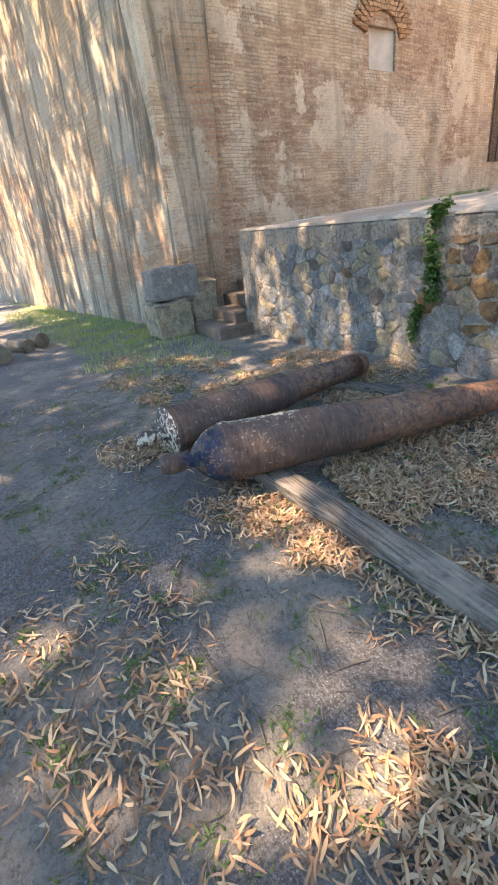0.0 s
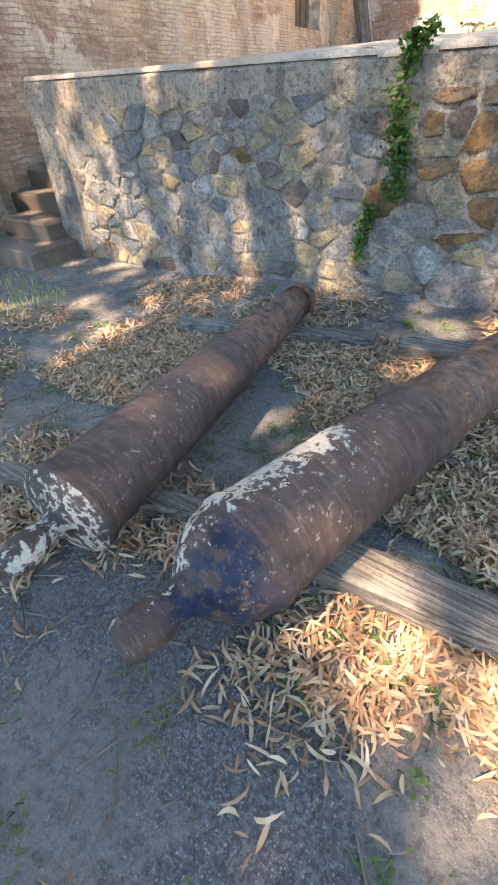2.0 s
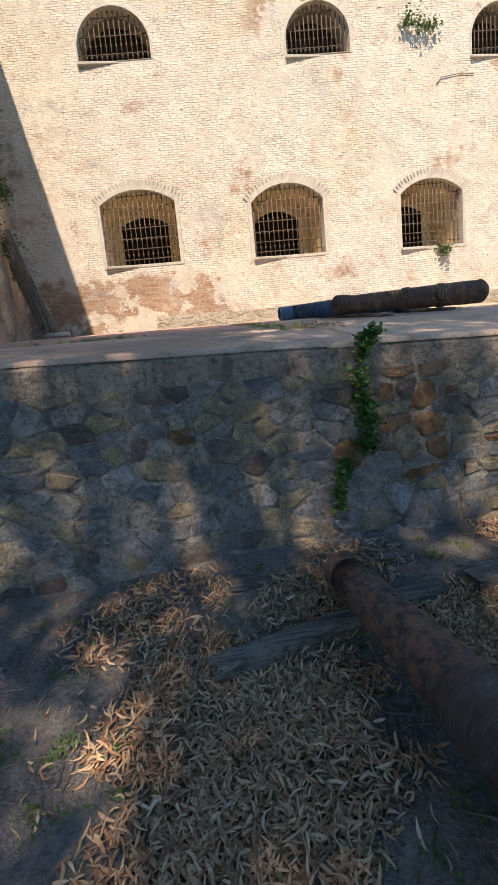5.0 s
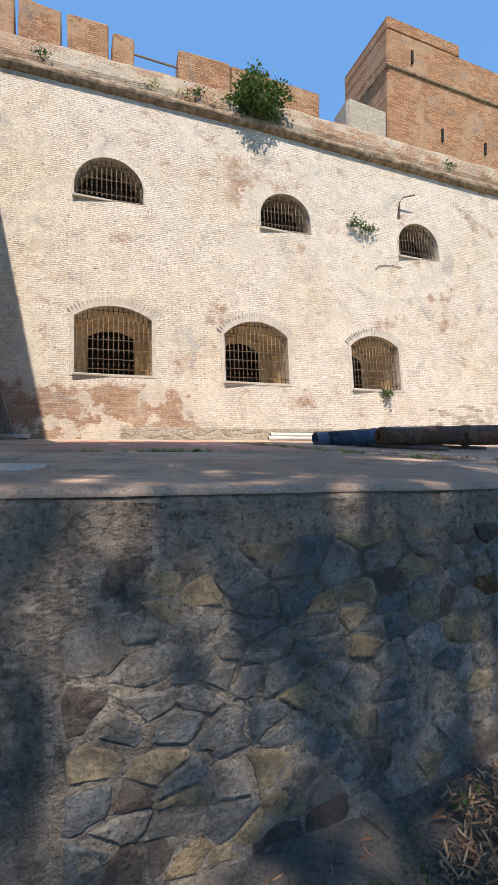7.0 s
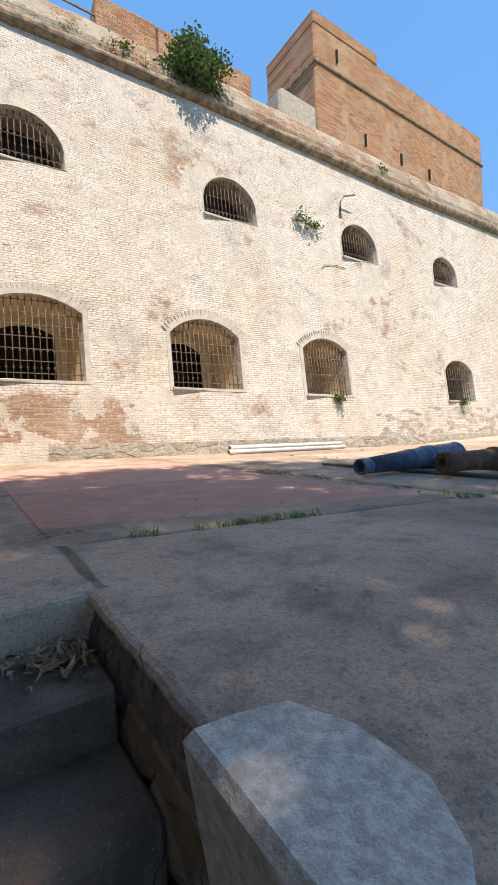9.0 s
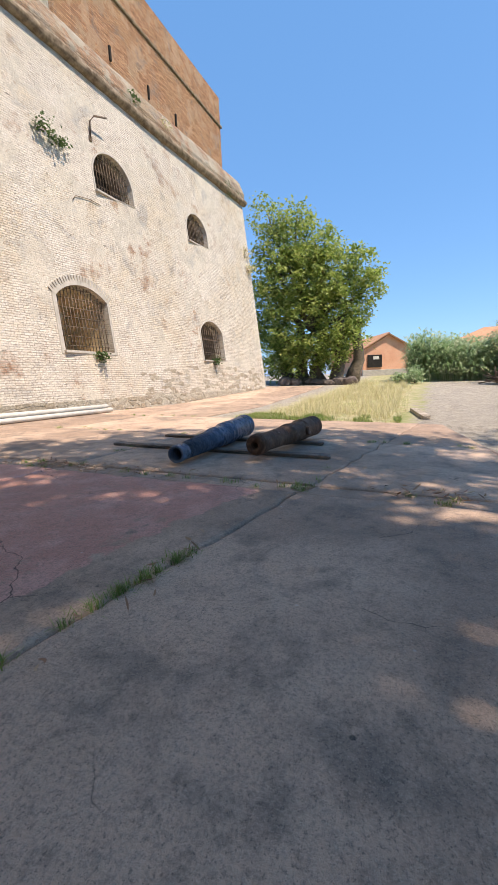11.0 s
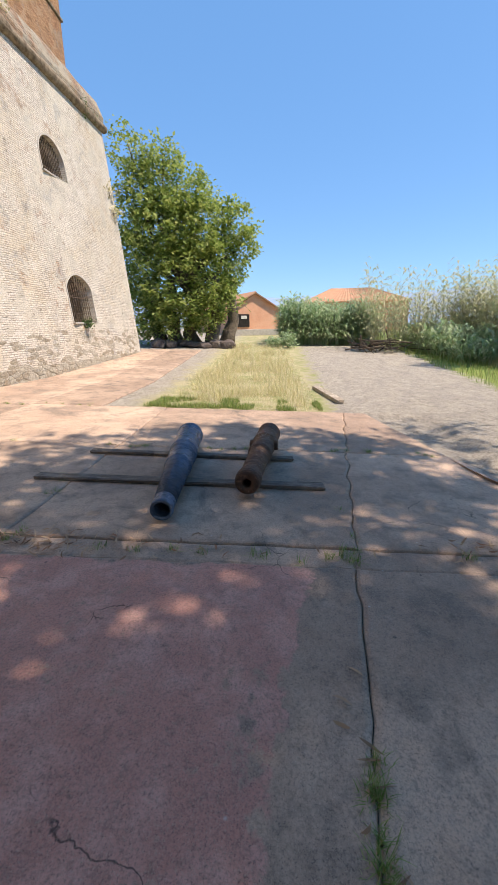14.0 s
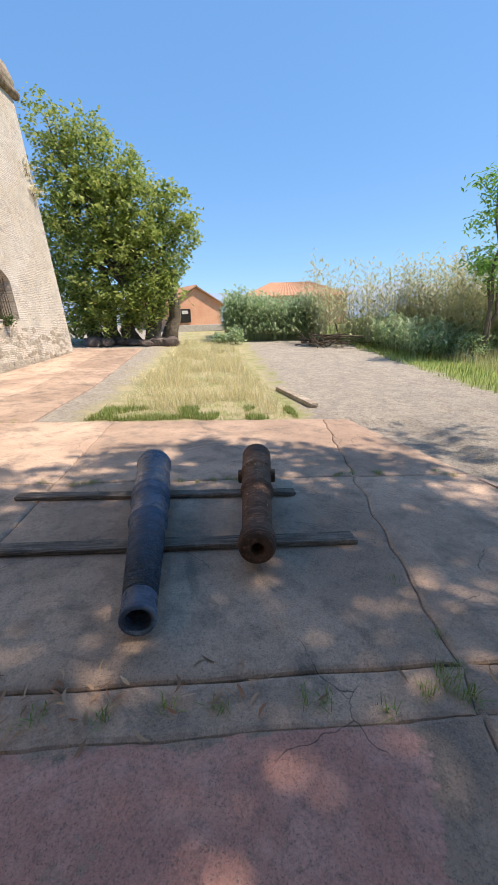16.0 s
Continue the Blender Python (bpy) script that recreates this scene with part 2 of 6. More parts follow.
def brick_wall_material(name, axis, white=0.5, plaster=(0.55, 0.48, 0.38), brick=(0.36, 0.17, 0.10), brick2=(0.45, 0.27, 0.16), wash=(0.66, 0.60, 0.50),
                        course=0.072, width=0.31, joints=0.25, streak=0.0, low=None):
    m = Mat(name, 0.92)
    uv = m.flat(axis)
    warp = m.noise(0.9, 1, at=uv)
    wv = m.node("ShaderNodeVectorMath", operation="ADD")
    sc = m.node("ShaderNodeCombineXYZ")
    m.link(m.math("ADD", m.math("MULTIPLY", warp, 0.04), m.math("MULTIPLY", m.noise(4.0, 3, 0.6, at=uv), 0.07)), sc.inputs[1])
    m.link(m.math("MULTIPLY", m.noise(2.6, 2, at=uv), 0.25), sc.inputs[0])
    m.link(uv, wv.inputs[0]), m.link(sc.outputs[0], wv.inputs[1])
    bt = m.node("ShaderNodeTexBrick", offset=0.5)
    m.link(wv.outputs[0], bt.inputs["Vector"])
    bt.inputs["Scale"].default_value = 1.0
    bt.inputs["Brick Width"].default_value, bt.inputs["Row Height"].default_value = width, course
    bt.inputs["Mortar Size"].default_value, bt.inputs["Mortar Smooth"].default_value = 0.14 * course, 0.4
    bt.inputs["Bias"].default_value = 0.0
    m.put(bt.inputs["Color1"], brick), m.put(bt.inputs["Color2"], brick2), m.put(bt.inputs["Mortar"], tuple(0.72 * v for v in plaster))
    big, mid, fine = m.noise(0.35, 6, 0.62), m.noise(1.6, 7, 0.68), m.noise(22, 5, 0.7)
    c = m.mix(m.ramp(fine, 0.35, 0.75, 0, 0.45), bt.outputs["Color"], tuple(0.45 * v for v in brick))
    # limewash that clings to the bricks, thin in patches and fallen off low down
    cover = m.math("ADD", m.math("MULTIPLY", big, 0.5), m.math("MULTIPLY", mid, 0.5))
    if low:
        sx = m.node("ShaderNodeSeparateXYZ")
        m.link(m.world, sx.inputs[0])
        bare = m.math("MULTIPLY", m.ramp(sx.outputs[0], low[0], low[1], 1.0, 0.0), m.ramp(sx.outputs[2], low[2], low[3], 1.0, 0.0))
        cover = m.math("SUBTRACT", cover, m.math("MULTIPLY", bare, 0.16))
    lime = m.mix(m.ramp(fine, 0.3, 0.7), wash, tuple(0.74 * v for v in wash))
    c = m.mix(m.math("MULTIPLY", m.ramp(cover, 0.60 - 0.3 * white, 0.72 - 0.3 * white), m.math("SUBTRACT", 0.95, m.math("MULTIPLY", bt.outputs["Fac"], m.ramp(m.noise(2.2, 5, 0.7), 0.35, 0.65, 0.0, 0.5)))), c, lime)
    c = m.mix(m.ramp(m.noise(0.45, 8, 0.72), 0.44, 0.62, 0, 0.55), c, tuple(v * k for v, k in zip(plaster, (1.0, 0.92, 0.80))))
    # smooth plaster left in islands, and grey stains
    patch = m.ramp(m.math("ADD", m.noise(0.75, 8, 0.7), m.math("MULTIPLY", fine, 0.05)), 0.555, 0.58)
    c = m.mix(m.math("MULTIPLY", patch, 0.85), c, m.mix(m.ramp(mid, 0.35, 0.7), plaster, tuple(0.72 * v for v in plaster)))
    grey = m.ramp(m.noise(0.9, 9, 0.75, distort=0.6), 0.53, 0.66, 0, 0.6)
    c = m.mix(grey, c, tuple(0.55 * sum(plaster) / 3 for v in plaster))
    c = m.mix(m.ramp(m.noise(4.5, 8, 0.8), 0.56, 0.68, 0, 0.5), c, tuple(0.42 * v for v in plaster))
    c = m.mix(m.ramp(m.noise(0.6, 7, 0.7, at=m.stretch(1, 1, 1.6)), 0.58, 0.66, 0, 0.14), c, brick2)
    c = m.mix(m.ramp(m.noise(13, 5, 0.8), 0.50, 0.64, 0, 0.45), c, tuple(0.5 * v for v in plaster))
    c = m.mix(m.ramp(m.noise(17, 4, 0.8), 0.54, 0.66, 0, 0.5), c, tuple(min(0.86, 1.25 * v) for v in wash))
    # single bricks: lighter, darker and missing ones, with shadowed bed joints
    bw = m.node("ShaderNodeTexBrick", offset=0.5)
    m.link(wv.outputs[0], bw.inputs["Vector"])
    bw.inputs["Scale"].default_value, bw.inputs["Bias"].default_value = 1.0, 0.15
    bw.inputs["Brick Width"].default_value, bw.inputs["Row Height"].default_value = width, course
    bw.inputs["Mortar Size"].default_value, bw.inputs["Mortar Smooth"].default_value = 0.14 * course, 0.3
    m.put(bw.inputs["Color1"], (0.74, 0.71, 0.68)), m.put(bw.inputs["Color2"], (1.0, 1.0, 1.0)), m.put(bw.inputs["Mortar"], (0.46, 0.42, 0.37))
    shown = m.math("MULTIPLY", m.ramp(m.math("ADD", m.noise(1.7, 6, 0.7), m.math("MULTIPLY", fine, 0.2)), 0.46, 0.68, joints, min(0.95, joints + 0.5)), m.math("SUBTRACT", 1.0, m.math("MULTIPLY", patch, 0.75)))
    c = m.mix(shown, c, bw.outputs["Color"], "MULTIPLY")
    hole = m.ramp(m.noise(3.4, 4, 0.75, at=m.stretch(1, 1, 2.2)), 0.66, 0.69, 0, 0.8)
    c = m.mix(hole, c, tuple(0.25 * v for v in plaster))
    # vertical dark streaks; on the curtain wall they paint stretched dappled shade
    if streak:
        st = m.noise(1.0, 6, 0.65, at=m.stretch(2.6, 2.6, 0.16))
        c = m.mix(m.ramp(st, 0.48, 0.62, 0, streak), c, (0.085, 0.068, 0.05))
    c = m.mix(m.ramp(m.noise(2.7, 8, 0.75), 0.58, 0.75, 0, 0.55), c, tuple(0.5 * v for v in plaster))
    c = m.mix(m.ramp(m.noise(34, 5, 0.8), 0.53, 0.64, 0, 0.6), c, tuple(0.38 * v for v in plaster))
    c = m.mix(m.ramp(m.noise(7, 7, 0.8, distort=0.7), 0.57, 0.64, 0, 0.45), c, tuple(0.6 * v for v in brick2))
    h = m.mix(m.math("MULTIPLY", patch, 0.8), m.math("SUBTRACT", 1.0, bt.outputs["Fac"]), (0.9, 0.9, 0.9))
    b = m.bump(h, 0.8 if joints else 0.15, 0.02)
    b = m.bump(hole, 0.8, -0.05, b)
    b = m.bump(mid, 0.6, 0.06, b)
    m.bump(fine, 0.8, 0.025, b)
    return m.done(c)


def mortar_material():
    m = Mat("rubble_mortar", 0.95)
    s = m.node("ShaderNodeSeparateXYZ")
    m.link(m.world, s.inputs[0])
    big, mid, fine = m.noise(0.9, 6), m.noise(5, 7, 0.7), m.noise(45, 4, 0.7)
    c = m.mix(m.ramp(big, 0.35, 0.65), (0.27, 0.232, 0.19), (0.40, 0.34, 0.275))
    c = m.mix(m.ramp(mid, 0.43, 0.66), c, (0.11, 0.102, 0.092))
    wob = m.math("ADD", s.outputs[2], m.math("MULTIPLY", m.math("SUBTRACT", mid, 0.5), 0.25))
    c = m.mix(m.ramp(wob, 1.16, 1.24), c, m.mix(m.ramp(mid, 0.35, 0.7), (0.40, 0.315, 0.24), (0.24, 0.19, 0.15)))
    st = m.noise(1.0, 5, 0.65, at=m.stretch(5, 5, 0.5))
    c = m.mix(m.ramp(st, 0.52, 0.68, 0, 0.6), c, (0.08, 0.07, 0.06))
    c = m.mix(m.ramp(m.noise(11, 8, 0.8, distort=0.8), 0.53, 0.6, 0, 0.6), c, (0.27, 0.235, 0.19))
    c = m.mix(m.ramp(m.noise(24, 6, 0.8), 0.5, 0.62, 0, 0.7), c, (0.05, 0.045, 0.04))
    c = m.mix(m.ramp(m.voronoi(55), 0.05, 0.2, 0.6, 0.0), c, (0.34, 0.31, 0.27))
    c = m.mix(m.ramp(fine, 0.4, 0.75, 0, 0.5), c, (0.07, 0.065, 0.06))
    b = m.bump(mid, 1.0, 0.06)
    m.bump(fine, 0.9, 0.02, b)
    return m.done(c)


def stone_material(name, a, b, dark=0.5, mortar=(0.27, 0.235, 0.195)):
    """Field stone, partly smeared with the mortar around it."""
    m = Mat(name, 0.9)
    off = m.node("ShaderNodeVectorMath", operation="ADD")
    m.link(m.world, off.inputs[0])
    m.link(m.math("MULTIPLY", m.info.outputs["Random"], 40.0), off.inputs[1])
    mid, fine = m.noise(9, 8, 0.75, at=off.outputs[0]), m.noise(60, 4, 0.7, at=off.outputs[0])
    c = m.mix(m.info.outputs["Random"], a, b)
    c = m.mix(m.ramp(mid, 0.40, 0.62), c, tuple(dark * v for v in b))
    c = m.mix(m.ramp(m.noise(5, 6, 0.7, at=off.outputs[0]), 0.55, 0.68, 0, 0.6), c, tuple(1.35 * v for v in b))
    c = m.mix(m.ramp(fine, 0.42, 0.75, 0, 0.6), c, tuple(0.4 * v for v in a))
    smear = m.ramp(m.math("ADD", m.noise(4.5, 8, 0.72), m.math("MULTIPLY", fine, 0.06)), 0.56, 0.62, 0, 0.65)
    c = m.mix(m.ramp(m.noise(30, 6, 0.8, at=off.outputs[0]), 0.52, 0.62, 0, 0.6), c, tuple(0.35 * v for v in a))
    c = m.mix(smear, c, m.mix(m.ramp(mid, 0.4, 0.6), mortar, tuple(0.68 * v for v in mortar)))
    bb = m.bump(mid, 1.0, 0.06)
    m.bump(fine, 0.9, 0.018, bb)
    return m.done(c)


def wood_material(name, a, b, along):
    m = Mat(name, 0.85)
    st = [60, 60, 60]
    st[along] = 2.5
    grain, big = m.noise(1.0, 6, 0.6, at=m.stretch(*st), distort=0.4), m.noise(4, 4)
    c = m.mix(m.ramp(grain, 0.35, 0.65), a, b)
    c = m.mix(m.ramp(big, 0.5, 0.75, 0, 0.5), c, tuple(0.5 * v for v in a))
    c = m.mix(m.ramp(m.noise(1.0, 3, at=m.stretch(*[v * 0.7 for v in st])), 0.62, 0.68, 0, 0.8), c, (0.03, 0.027, 0.024))
    c = m.mix(m.ramp(m.noise(70, 4, 0.8), 0.48, 0.64, 0, 0.5), c, tuple(0.45 * v for v in a))
    c = m.mix(m.ramp(m.noise(2.2, 6, 0.7), 0.52, 0.66, 0, 0.5), c, tuple(min(0.7, 1.5 * v) for v in b))
    m.bump(grain, 1.0, 0.02)
    return m.done(c)


def iron_material(name, base, second, paint=None, paint_at=(0, 0), flecks=0.5, rough=0.6, blue=None, side=False, fade=0.12, rust=0.0):
    """Old iron: rust in two tones, patches of flaking paint along the local x axis from paint_at[0] to paint_at[1]."""
    m = Mat(name, rough, 0.0)
    s = m.node("ShaderNodeSeparateXYZ")
    m.link(m.coord, s.inputs[0])
    big, mid, fine = m.noise(2.2, 5, 0.6, at=m.coord), m.noise(11, 7, 0.7, at=m.coord), m.noise(80, 4, 0.7, at=m.coord)
    c = m.mix(m.ramp(big, 0.38, 0.62), base, second)
    rings = m.noise(1.0, 4, 0.6, at=m.stretch(34, 5, 5, at=m.coord))
    c = m.mix(m.ramp(rings, 0.42, 0.62, 0, 0.45), c, tuple(0.45 * v for v in base))
    c = m.mix(m.ramp(m.noise(1.0, 5, 0.7, at=m.stretch(70, 14, 14, at=m.coord)), 0.52, 0.64, 0, 0.5), c, tuple(1.9 * v for v in second))
    c = m.mix(m.ramp(mid, 0.50, 0.72, 0, 0.7), c, tuple(0.55 * v for v in second))
    c = m.mix(m.ramp(fine, 0.45, 0.75, 0, 0.4), c, tuple(0.45 * v for v in base))
    if rust:
        front = m.ramp(m.math("ADD", s.outputs[0], m.math("MULTIPLY", mid, 0.25)), rust - 0.05, rust + 0.2, 0.15, 0.85)
        c = m.mix(m.math("MULTIPLY", front, m.ramp(m.noise(20, 7, 0.75, at=m.coord), 0.42, 0.58)), c, (0.30, 0.145, 0.085))
    if blue:
        lo, hi, col = blue
        zone = m.math("MULTIPLY", m.ramp(s.outputs[0], lo - 0.05, lo + 0.05), m.ramp(m.math("ADD", s.outputs[0], m.math("MULTIPLY", big, 0.3)), hi, hi + 0.2, 1.0, 0.0))
        zone = m.math("MULTIPLY", zone, m.ramp(s.outputs[1], -0.02, 0.05, 1.0, 0.0))
        c = m.mix(m.math("MULTIPLY", zone, m.ramp(m.math("ADD", m.noise(14, 7, 0.7, at=m.coord), m.math("MULTIPLY", big, 0.5)), 0.70, 0.78)), c, m.mix(m.ramp(mid, 0.4, 0.7), col, tuple(0.4 * v for v in col)))
    if paint:
        lo, hi = paint_at
        zone = m.math("MULTIPLY", m.ramp(s.outputs[0], lo - 0.02, lo + 0.02), m.ramp(s.outputs[0], hi - fade, hi + fade, 1.0, 0.0))
        if side:
            zone = m.math("MULTIPLY", zone, m.ramp(s.outputs[1], -0.10, 0.12, 0.72, 1.0))
        flake = m.math("ADD", m.noise(30, 8, 0.72, at=m.coord, distort=0.15), m.math("MULTIPLY", big, 0.35))
        flake = m.ramp(m.math("MULTIPLY", flake, zone), 0.80 - 0.16 * flecks, 0.815 - 0.16 * flecks)
        c = m.mix(flake, c, m.mix(m.ramp(fine, 0.4, 0.7), paint, tuple(0.7 * v for v in paint)))
    if paint:
        speck = m.ramp(m.noise(38, 5, 0.75, at=m.coord), 0.60, 0.63, 0, 0.7)
        c = m.mix(m.math("MULTIPLY", speck, m.ramp(big, 0.50, 0.60)), c, tuple(0.75 * v for v in paint))
    b = m.bump(rings, 0.8, 0.014)
    b = m.bump(m.noise(26, 7, 0.75, at=m.coord), 0.9, 0.02, b)
    m.bump(fine, 0.8, 0.007, b)
    return m.done(c, m.ramp(mid, 0.3, 0.7, rough - 0.12, rough + 0.2))


def leaf_material(name, colors, rough=0.6, through=0.25):
    m = Mat(name, rough)
    r = m.geo.outputs["Random Per Island"]
    n = m.node("ShaderNodeValToRGB")
    el = n.color_ramp.elements
    el[0].position, el[1].position = 0, 1
    el[0].color, el[1].color = (*colors[0], 1), (*colors[-1], 1)
    for i, col in enumerate(colors[1:-1], 1):
        el.new(i / (len(colors) - 1)).color = (*col, 1)
    m.link(r, n.inputs[0])
    if through:
        t = m.node("ShaderNodeBsdfTranslucent")
        m.link(n.outputs[0], t.inputs[0])
        x = m.node("ShaderNodeMixShader")
        x.inputs[0].default_value = through
        m.link(m.bsdf.outputs[0], x.inputs[1]), m.link(t.outputs[0], x.inputs[2])
        m.link(x.outputs[0], m.tree.nodes["Material Output"].inputs[0])
    return m.done(n.outputs[0])


def plain_material(name, a, b, rough=0.8, metal=0.0, scale=6.0, bump=0.3):
    m = Mat(name, rough, metal)
    mid, fine = m.noise(scale, 6, 0.65), m.noise(scale * 8, 4, 0.7)
    c = m.mix(m.ramp(mid, 0.35, 0.65), a, b)
    c = m.mix(m.ramp(fine, 0.45, 0.75, 0, 0.35), c, tuple(0.5 * v for v in a))
    m.bump(mid, bump, 0.02)
    return m.done(c)


GROUND = road_material()
CONCRETE = concrete_material("weathered_concrete")
# Low k paints in the deep shade over the stairs along with their damp.
STAIR = concrete_material("damp_shaded_stair_concrete", False, 0.33)
CONCRETE_PINK = concrete_material("concrete_with_worn_pink_paint", True)
FACADE = brick_wall_material("limewashed_brick", "X", 0.78, wash=(0.84, 0.775, 0.675), plaster=(0.66, 0.60, 0.50), course=0.066, width=0.25, joints=0.2, low=(3.0, 5.5, 3.3, 3.9))
SCARP = brick_wall_material("plaster_and_brick", "Y", 0.46, wash=(0.64, 0.53, 0.41), plaster=(0.66, 0.55, 0.42), brick=(0.30, 0.155, 0.10), brick2=(0.50, 0.32, 0.21), course=0.05, width=0.24, joints=0.2, streak=0.25)
# Strong streaks here paint the dapples that raking sun draws down the wall.
STREAKED = brick_wall_material("shade_streaked_plaster", "X", 0.5, wash=(0.40, 0.33, 0.25), plaster=(0.46, 0.38, 0.29), joints=0.0, streak=0.85)
REDBRICK = brick_wall_material("red_brick", "X", 0.22, brick=(0.40, 0.18, 0.095), brick2=(0.62, 0.34, 0.185), plaster=(0.46, 0.29, 0.18), wash=(0.58, 0.42, 0.28), joints=0.6)
REDBRICK_Y = brick_wall_material("red_brick_side", "Y", 0.22, brick=(0.40, 0.18, 0.095), brick2=(0.62, 0.34, 0.185), plaster=(0.46, 0.29, 0.18), wash=(0.58, 0.42, 0.28), joints=0.6)
MORTAR = mortar_material()
STONE_GREY = stone_material("grey_stone", (0.26, 0.26, 0.25), (0.44, 0.41, 0.37))
STONE_BLUE = stone_material("blue_grey_stone", (0.20, 0.225, 0.235), (0.28, 0.30, 0.31))
STONE_TAN = stone_material("tan_stone", (0.44, 0.34, 0.21), (0.50, 0.41, 0.28))
STONE_OCHRE = stone_material("ochre_stone", (0.38, 0.225, 0.105), (0.30, 0.16, 0.085))
STONE_WHITE = stone_material("pale_stone", (0.44, 0.43, 0.40), (0.54, 0.52, 0.48))
STONE_DARK = stone_material("dark_stone", (0.17, 0.13, 0.12), (0.25, 0.20, 0.17))
STONE_BROWN = stone_material("brown_stone", (0.22, 0.155, 0.10), (0.27, 0.20, 0.135), 0.5, (0.15, 0.11, 0.08))
STONE_CREAM = stone_material("cream_rubble", (0.50, 0.44, 0.34), (0.58, 0.52, 0.42), 0.6, (0.50, 0.45, 0.37))
STONE_CREAM2 = stone_material("tan_rubble", (0.44, 0.36, 0.26), (0.50, 0.43, 0.33), 0.6, (0.50, 0.45, 0.37))
PALE = plain_material("pale_speckled_stone", (0.80, 0.73, 0.64), (0.55, 0.48, 0.41), 0.9, 0, 30, 1.0)
EARTHY = plain_material("brown_earthy_mortar", (0.20, 0.125, 0.075), (0.29, 0.20, 0.125), 0.95, 0, 8, 0.9)
# Darkened copy of the tan plaster: reveal shade put into the colour.
DIM = plain_material("shaded_plaster", (0.20, 0.165, 0.13), (0.28, 0.23, 0.18), 0.9)
PLASTER = plain_material("tan_plaster", (0.62, 0.48, 0.31), (0.72, 0.59, 0.41), 0.9, 0, 3)
CEMENT = plain_material("grey_cement", (0.40, 0.37, 0.32), (0.50, 0.46, 0.40), 0.9, 0, 5)
# Near black that paints in the missing light inside openings.
VOID = plain_material("unlit_opening_black", (0.02, 0.018, 0.016), (0.035, 0.03, 0.026), 1.0)
BAR = plain_material("rusty_bar", (0.11, 0.08, 0.06), (0.19, 0.14, 0.10), 0.7, 0.1, 20)
WOOD_Y = wood_material("grey_weathered_wood", (0.12, 0.095, 0.075), (0.26, 0.215, 0.175), 1)
WOOD_X = wood_material("grey_weathered_beam", (0.085, 0.073, 0.062), (0.24, 0.205, 0.17), 0)
KERB_WOOD = wood_material("sun_bleached_beam", (0.32, 0.26, 0.20), (0.50, 0.42, 0.33), 0)
WOOD_Z = wood_material("grey_leaning_board", (0.17, 0.15, 0.13), (0.33, 0.30, 0.26), 2)
WOOD_DARK = wood_material("dark_old_wood", (0.08, 0.06, 0.045), (0.15, 0.115, 0.085), 1)
PIPE = plain_material("white_plastic_pipe", (0.62, 0.59, 0.52), (0.72, 0.69, 0.62), 0.5)
LITTER = leaf_material("dry_leaf_litter", [(0.13, 0.07, 0.04), (0.44, 0.255, 0.145), (0.55, 0.36, 0.215), (0.27, 0.145, 0.085), (0.64, 0.46, 0.29), (0.47, 0.32, 0.205), (0.38, 0.185, 0.105), (0.21, 0.125, 0.08)], 0.7, 0.12)
WEED = leaf_material("weed_leaf", [(0.05, 0.10, 0.03), (0.085, 0.155, 0.045), (0.14, 0.20, 0.07)], 0.55, 0.3)
IVY = leaf_material("ivy_leaf", [(0.03, 0.09, 0.02), (0.055, 0.14, 0.035), (0.10, 0.20, 0.05)], 0.45, 0.3)
TREE_LEAF = leaf_material("fig_leaf", [(0.15, 0.23, 0.055), (0.26, 0.35, 0.085), (0.38, 0.46, 0.13), (0.50, 0.53, 0.19)], 0.5, 0.5)
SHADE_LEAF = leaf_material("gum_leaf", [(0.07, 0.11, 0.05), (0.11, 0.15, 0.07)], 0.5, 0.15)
REED = leaf_material("reed_leaf", [(0.20, 0.33, 0.14), (0.30, 0.43, 0.22), (0.42, 0.53, 0.32), (0.55, 0.57, 0.38)], 0.5, 0.4)
SAPLING_LEAF = leaf_material("sapling_leaf", [(0.12, 0.30, 0.05), (0.20, 0.40, 0.08), (0.28, 0.46, 0.13)], 0.5, 0.45)
DRYREED = leaf_material("dry_reed", [(0.48, 0.45, 0.26), (0.55, 0.53, 0.34), (0.36, 0.42, 0.20)], 0.6, 0.3)
STRAW = leaf_material("dry_grass", [(0.66, 0.58, 0.37), (0.76, 0.68, 0.46), (0.60, 0.55, 0.32), (0.50, 0.50, 0.24), (0.62, 0.50, 0.30)], 0.7, 0.3)
GRASS = leaf_material("green_grass", [(0.15, 0.25, 0.06), (0.22, 0.33, 0.08), (0.32, 0.38, 0.13), (0.46, 0.42, 0.22)], 0.6, 0.3)
BARK = plain_material("bark", (0.12, 0.095, 0.07), (0.20, 0.165, 0.125), 0.95, 0, 9, 0.8)
TILE = plain_material("terracotta_tile", (0.46, 0.23, 0.13), (0.55, 0.31, 0.19), 0.85, 0, 3)
HOUSE = plain_material("terracotta_render", (0.74, 0.37, 0.23), (0.78, 0.43, 0.28), 0.9, 0, 1.5)


# ---- mesh helpers ----
def part(name, bm, material, parent=None, label="", smooth=False):
    """Links a bmesh as one mesh object, under a thing or a part."""
    me = bpy.data.meshes.new(name)
    if smooth:
        for f in bm.faces:
            f.smooth = True
    bm.to_mesh(me)
    bm.free()
    me.materials.append(material)
    ob = new(name, me)
    ob.parent = parent
    if label:
        tagged(ob, label)
    return ob


def shared(name, me, parent, m, label=""):
    """Another object on a mesh that exists."""
    ob = new(name, me)
    ob.parent = parent
    ob.matrix_basis = m
    if label:
        tagged(ob, label)
    return ob


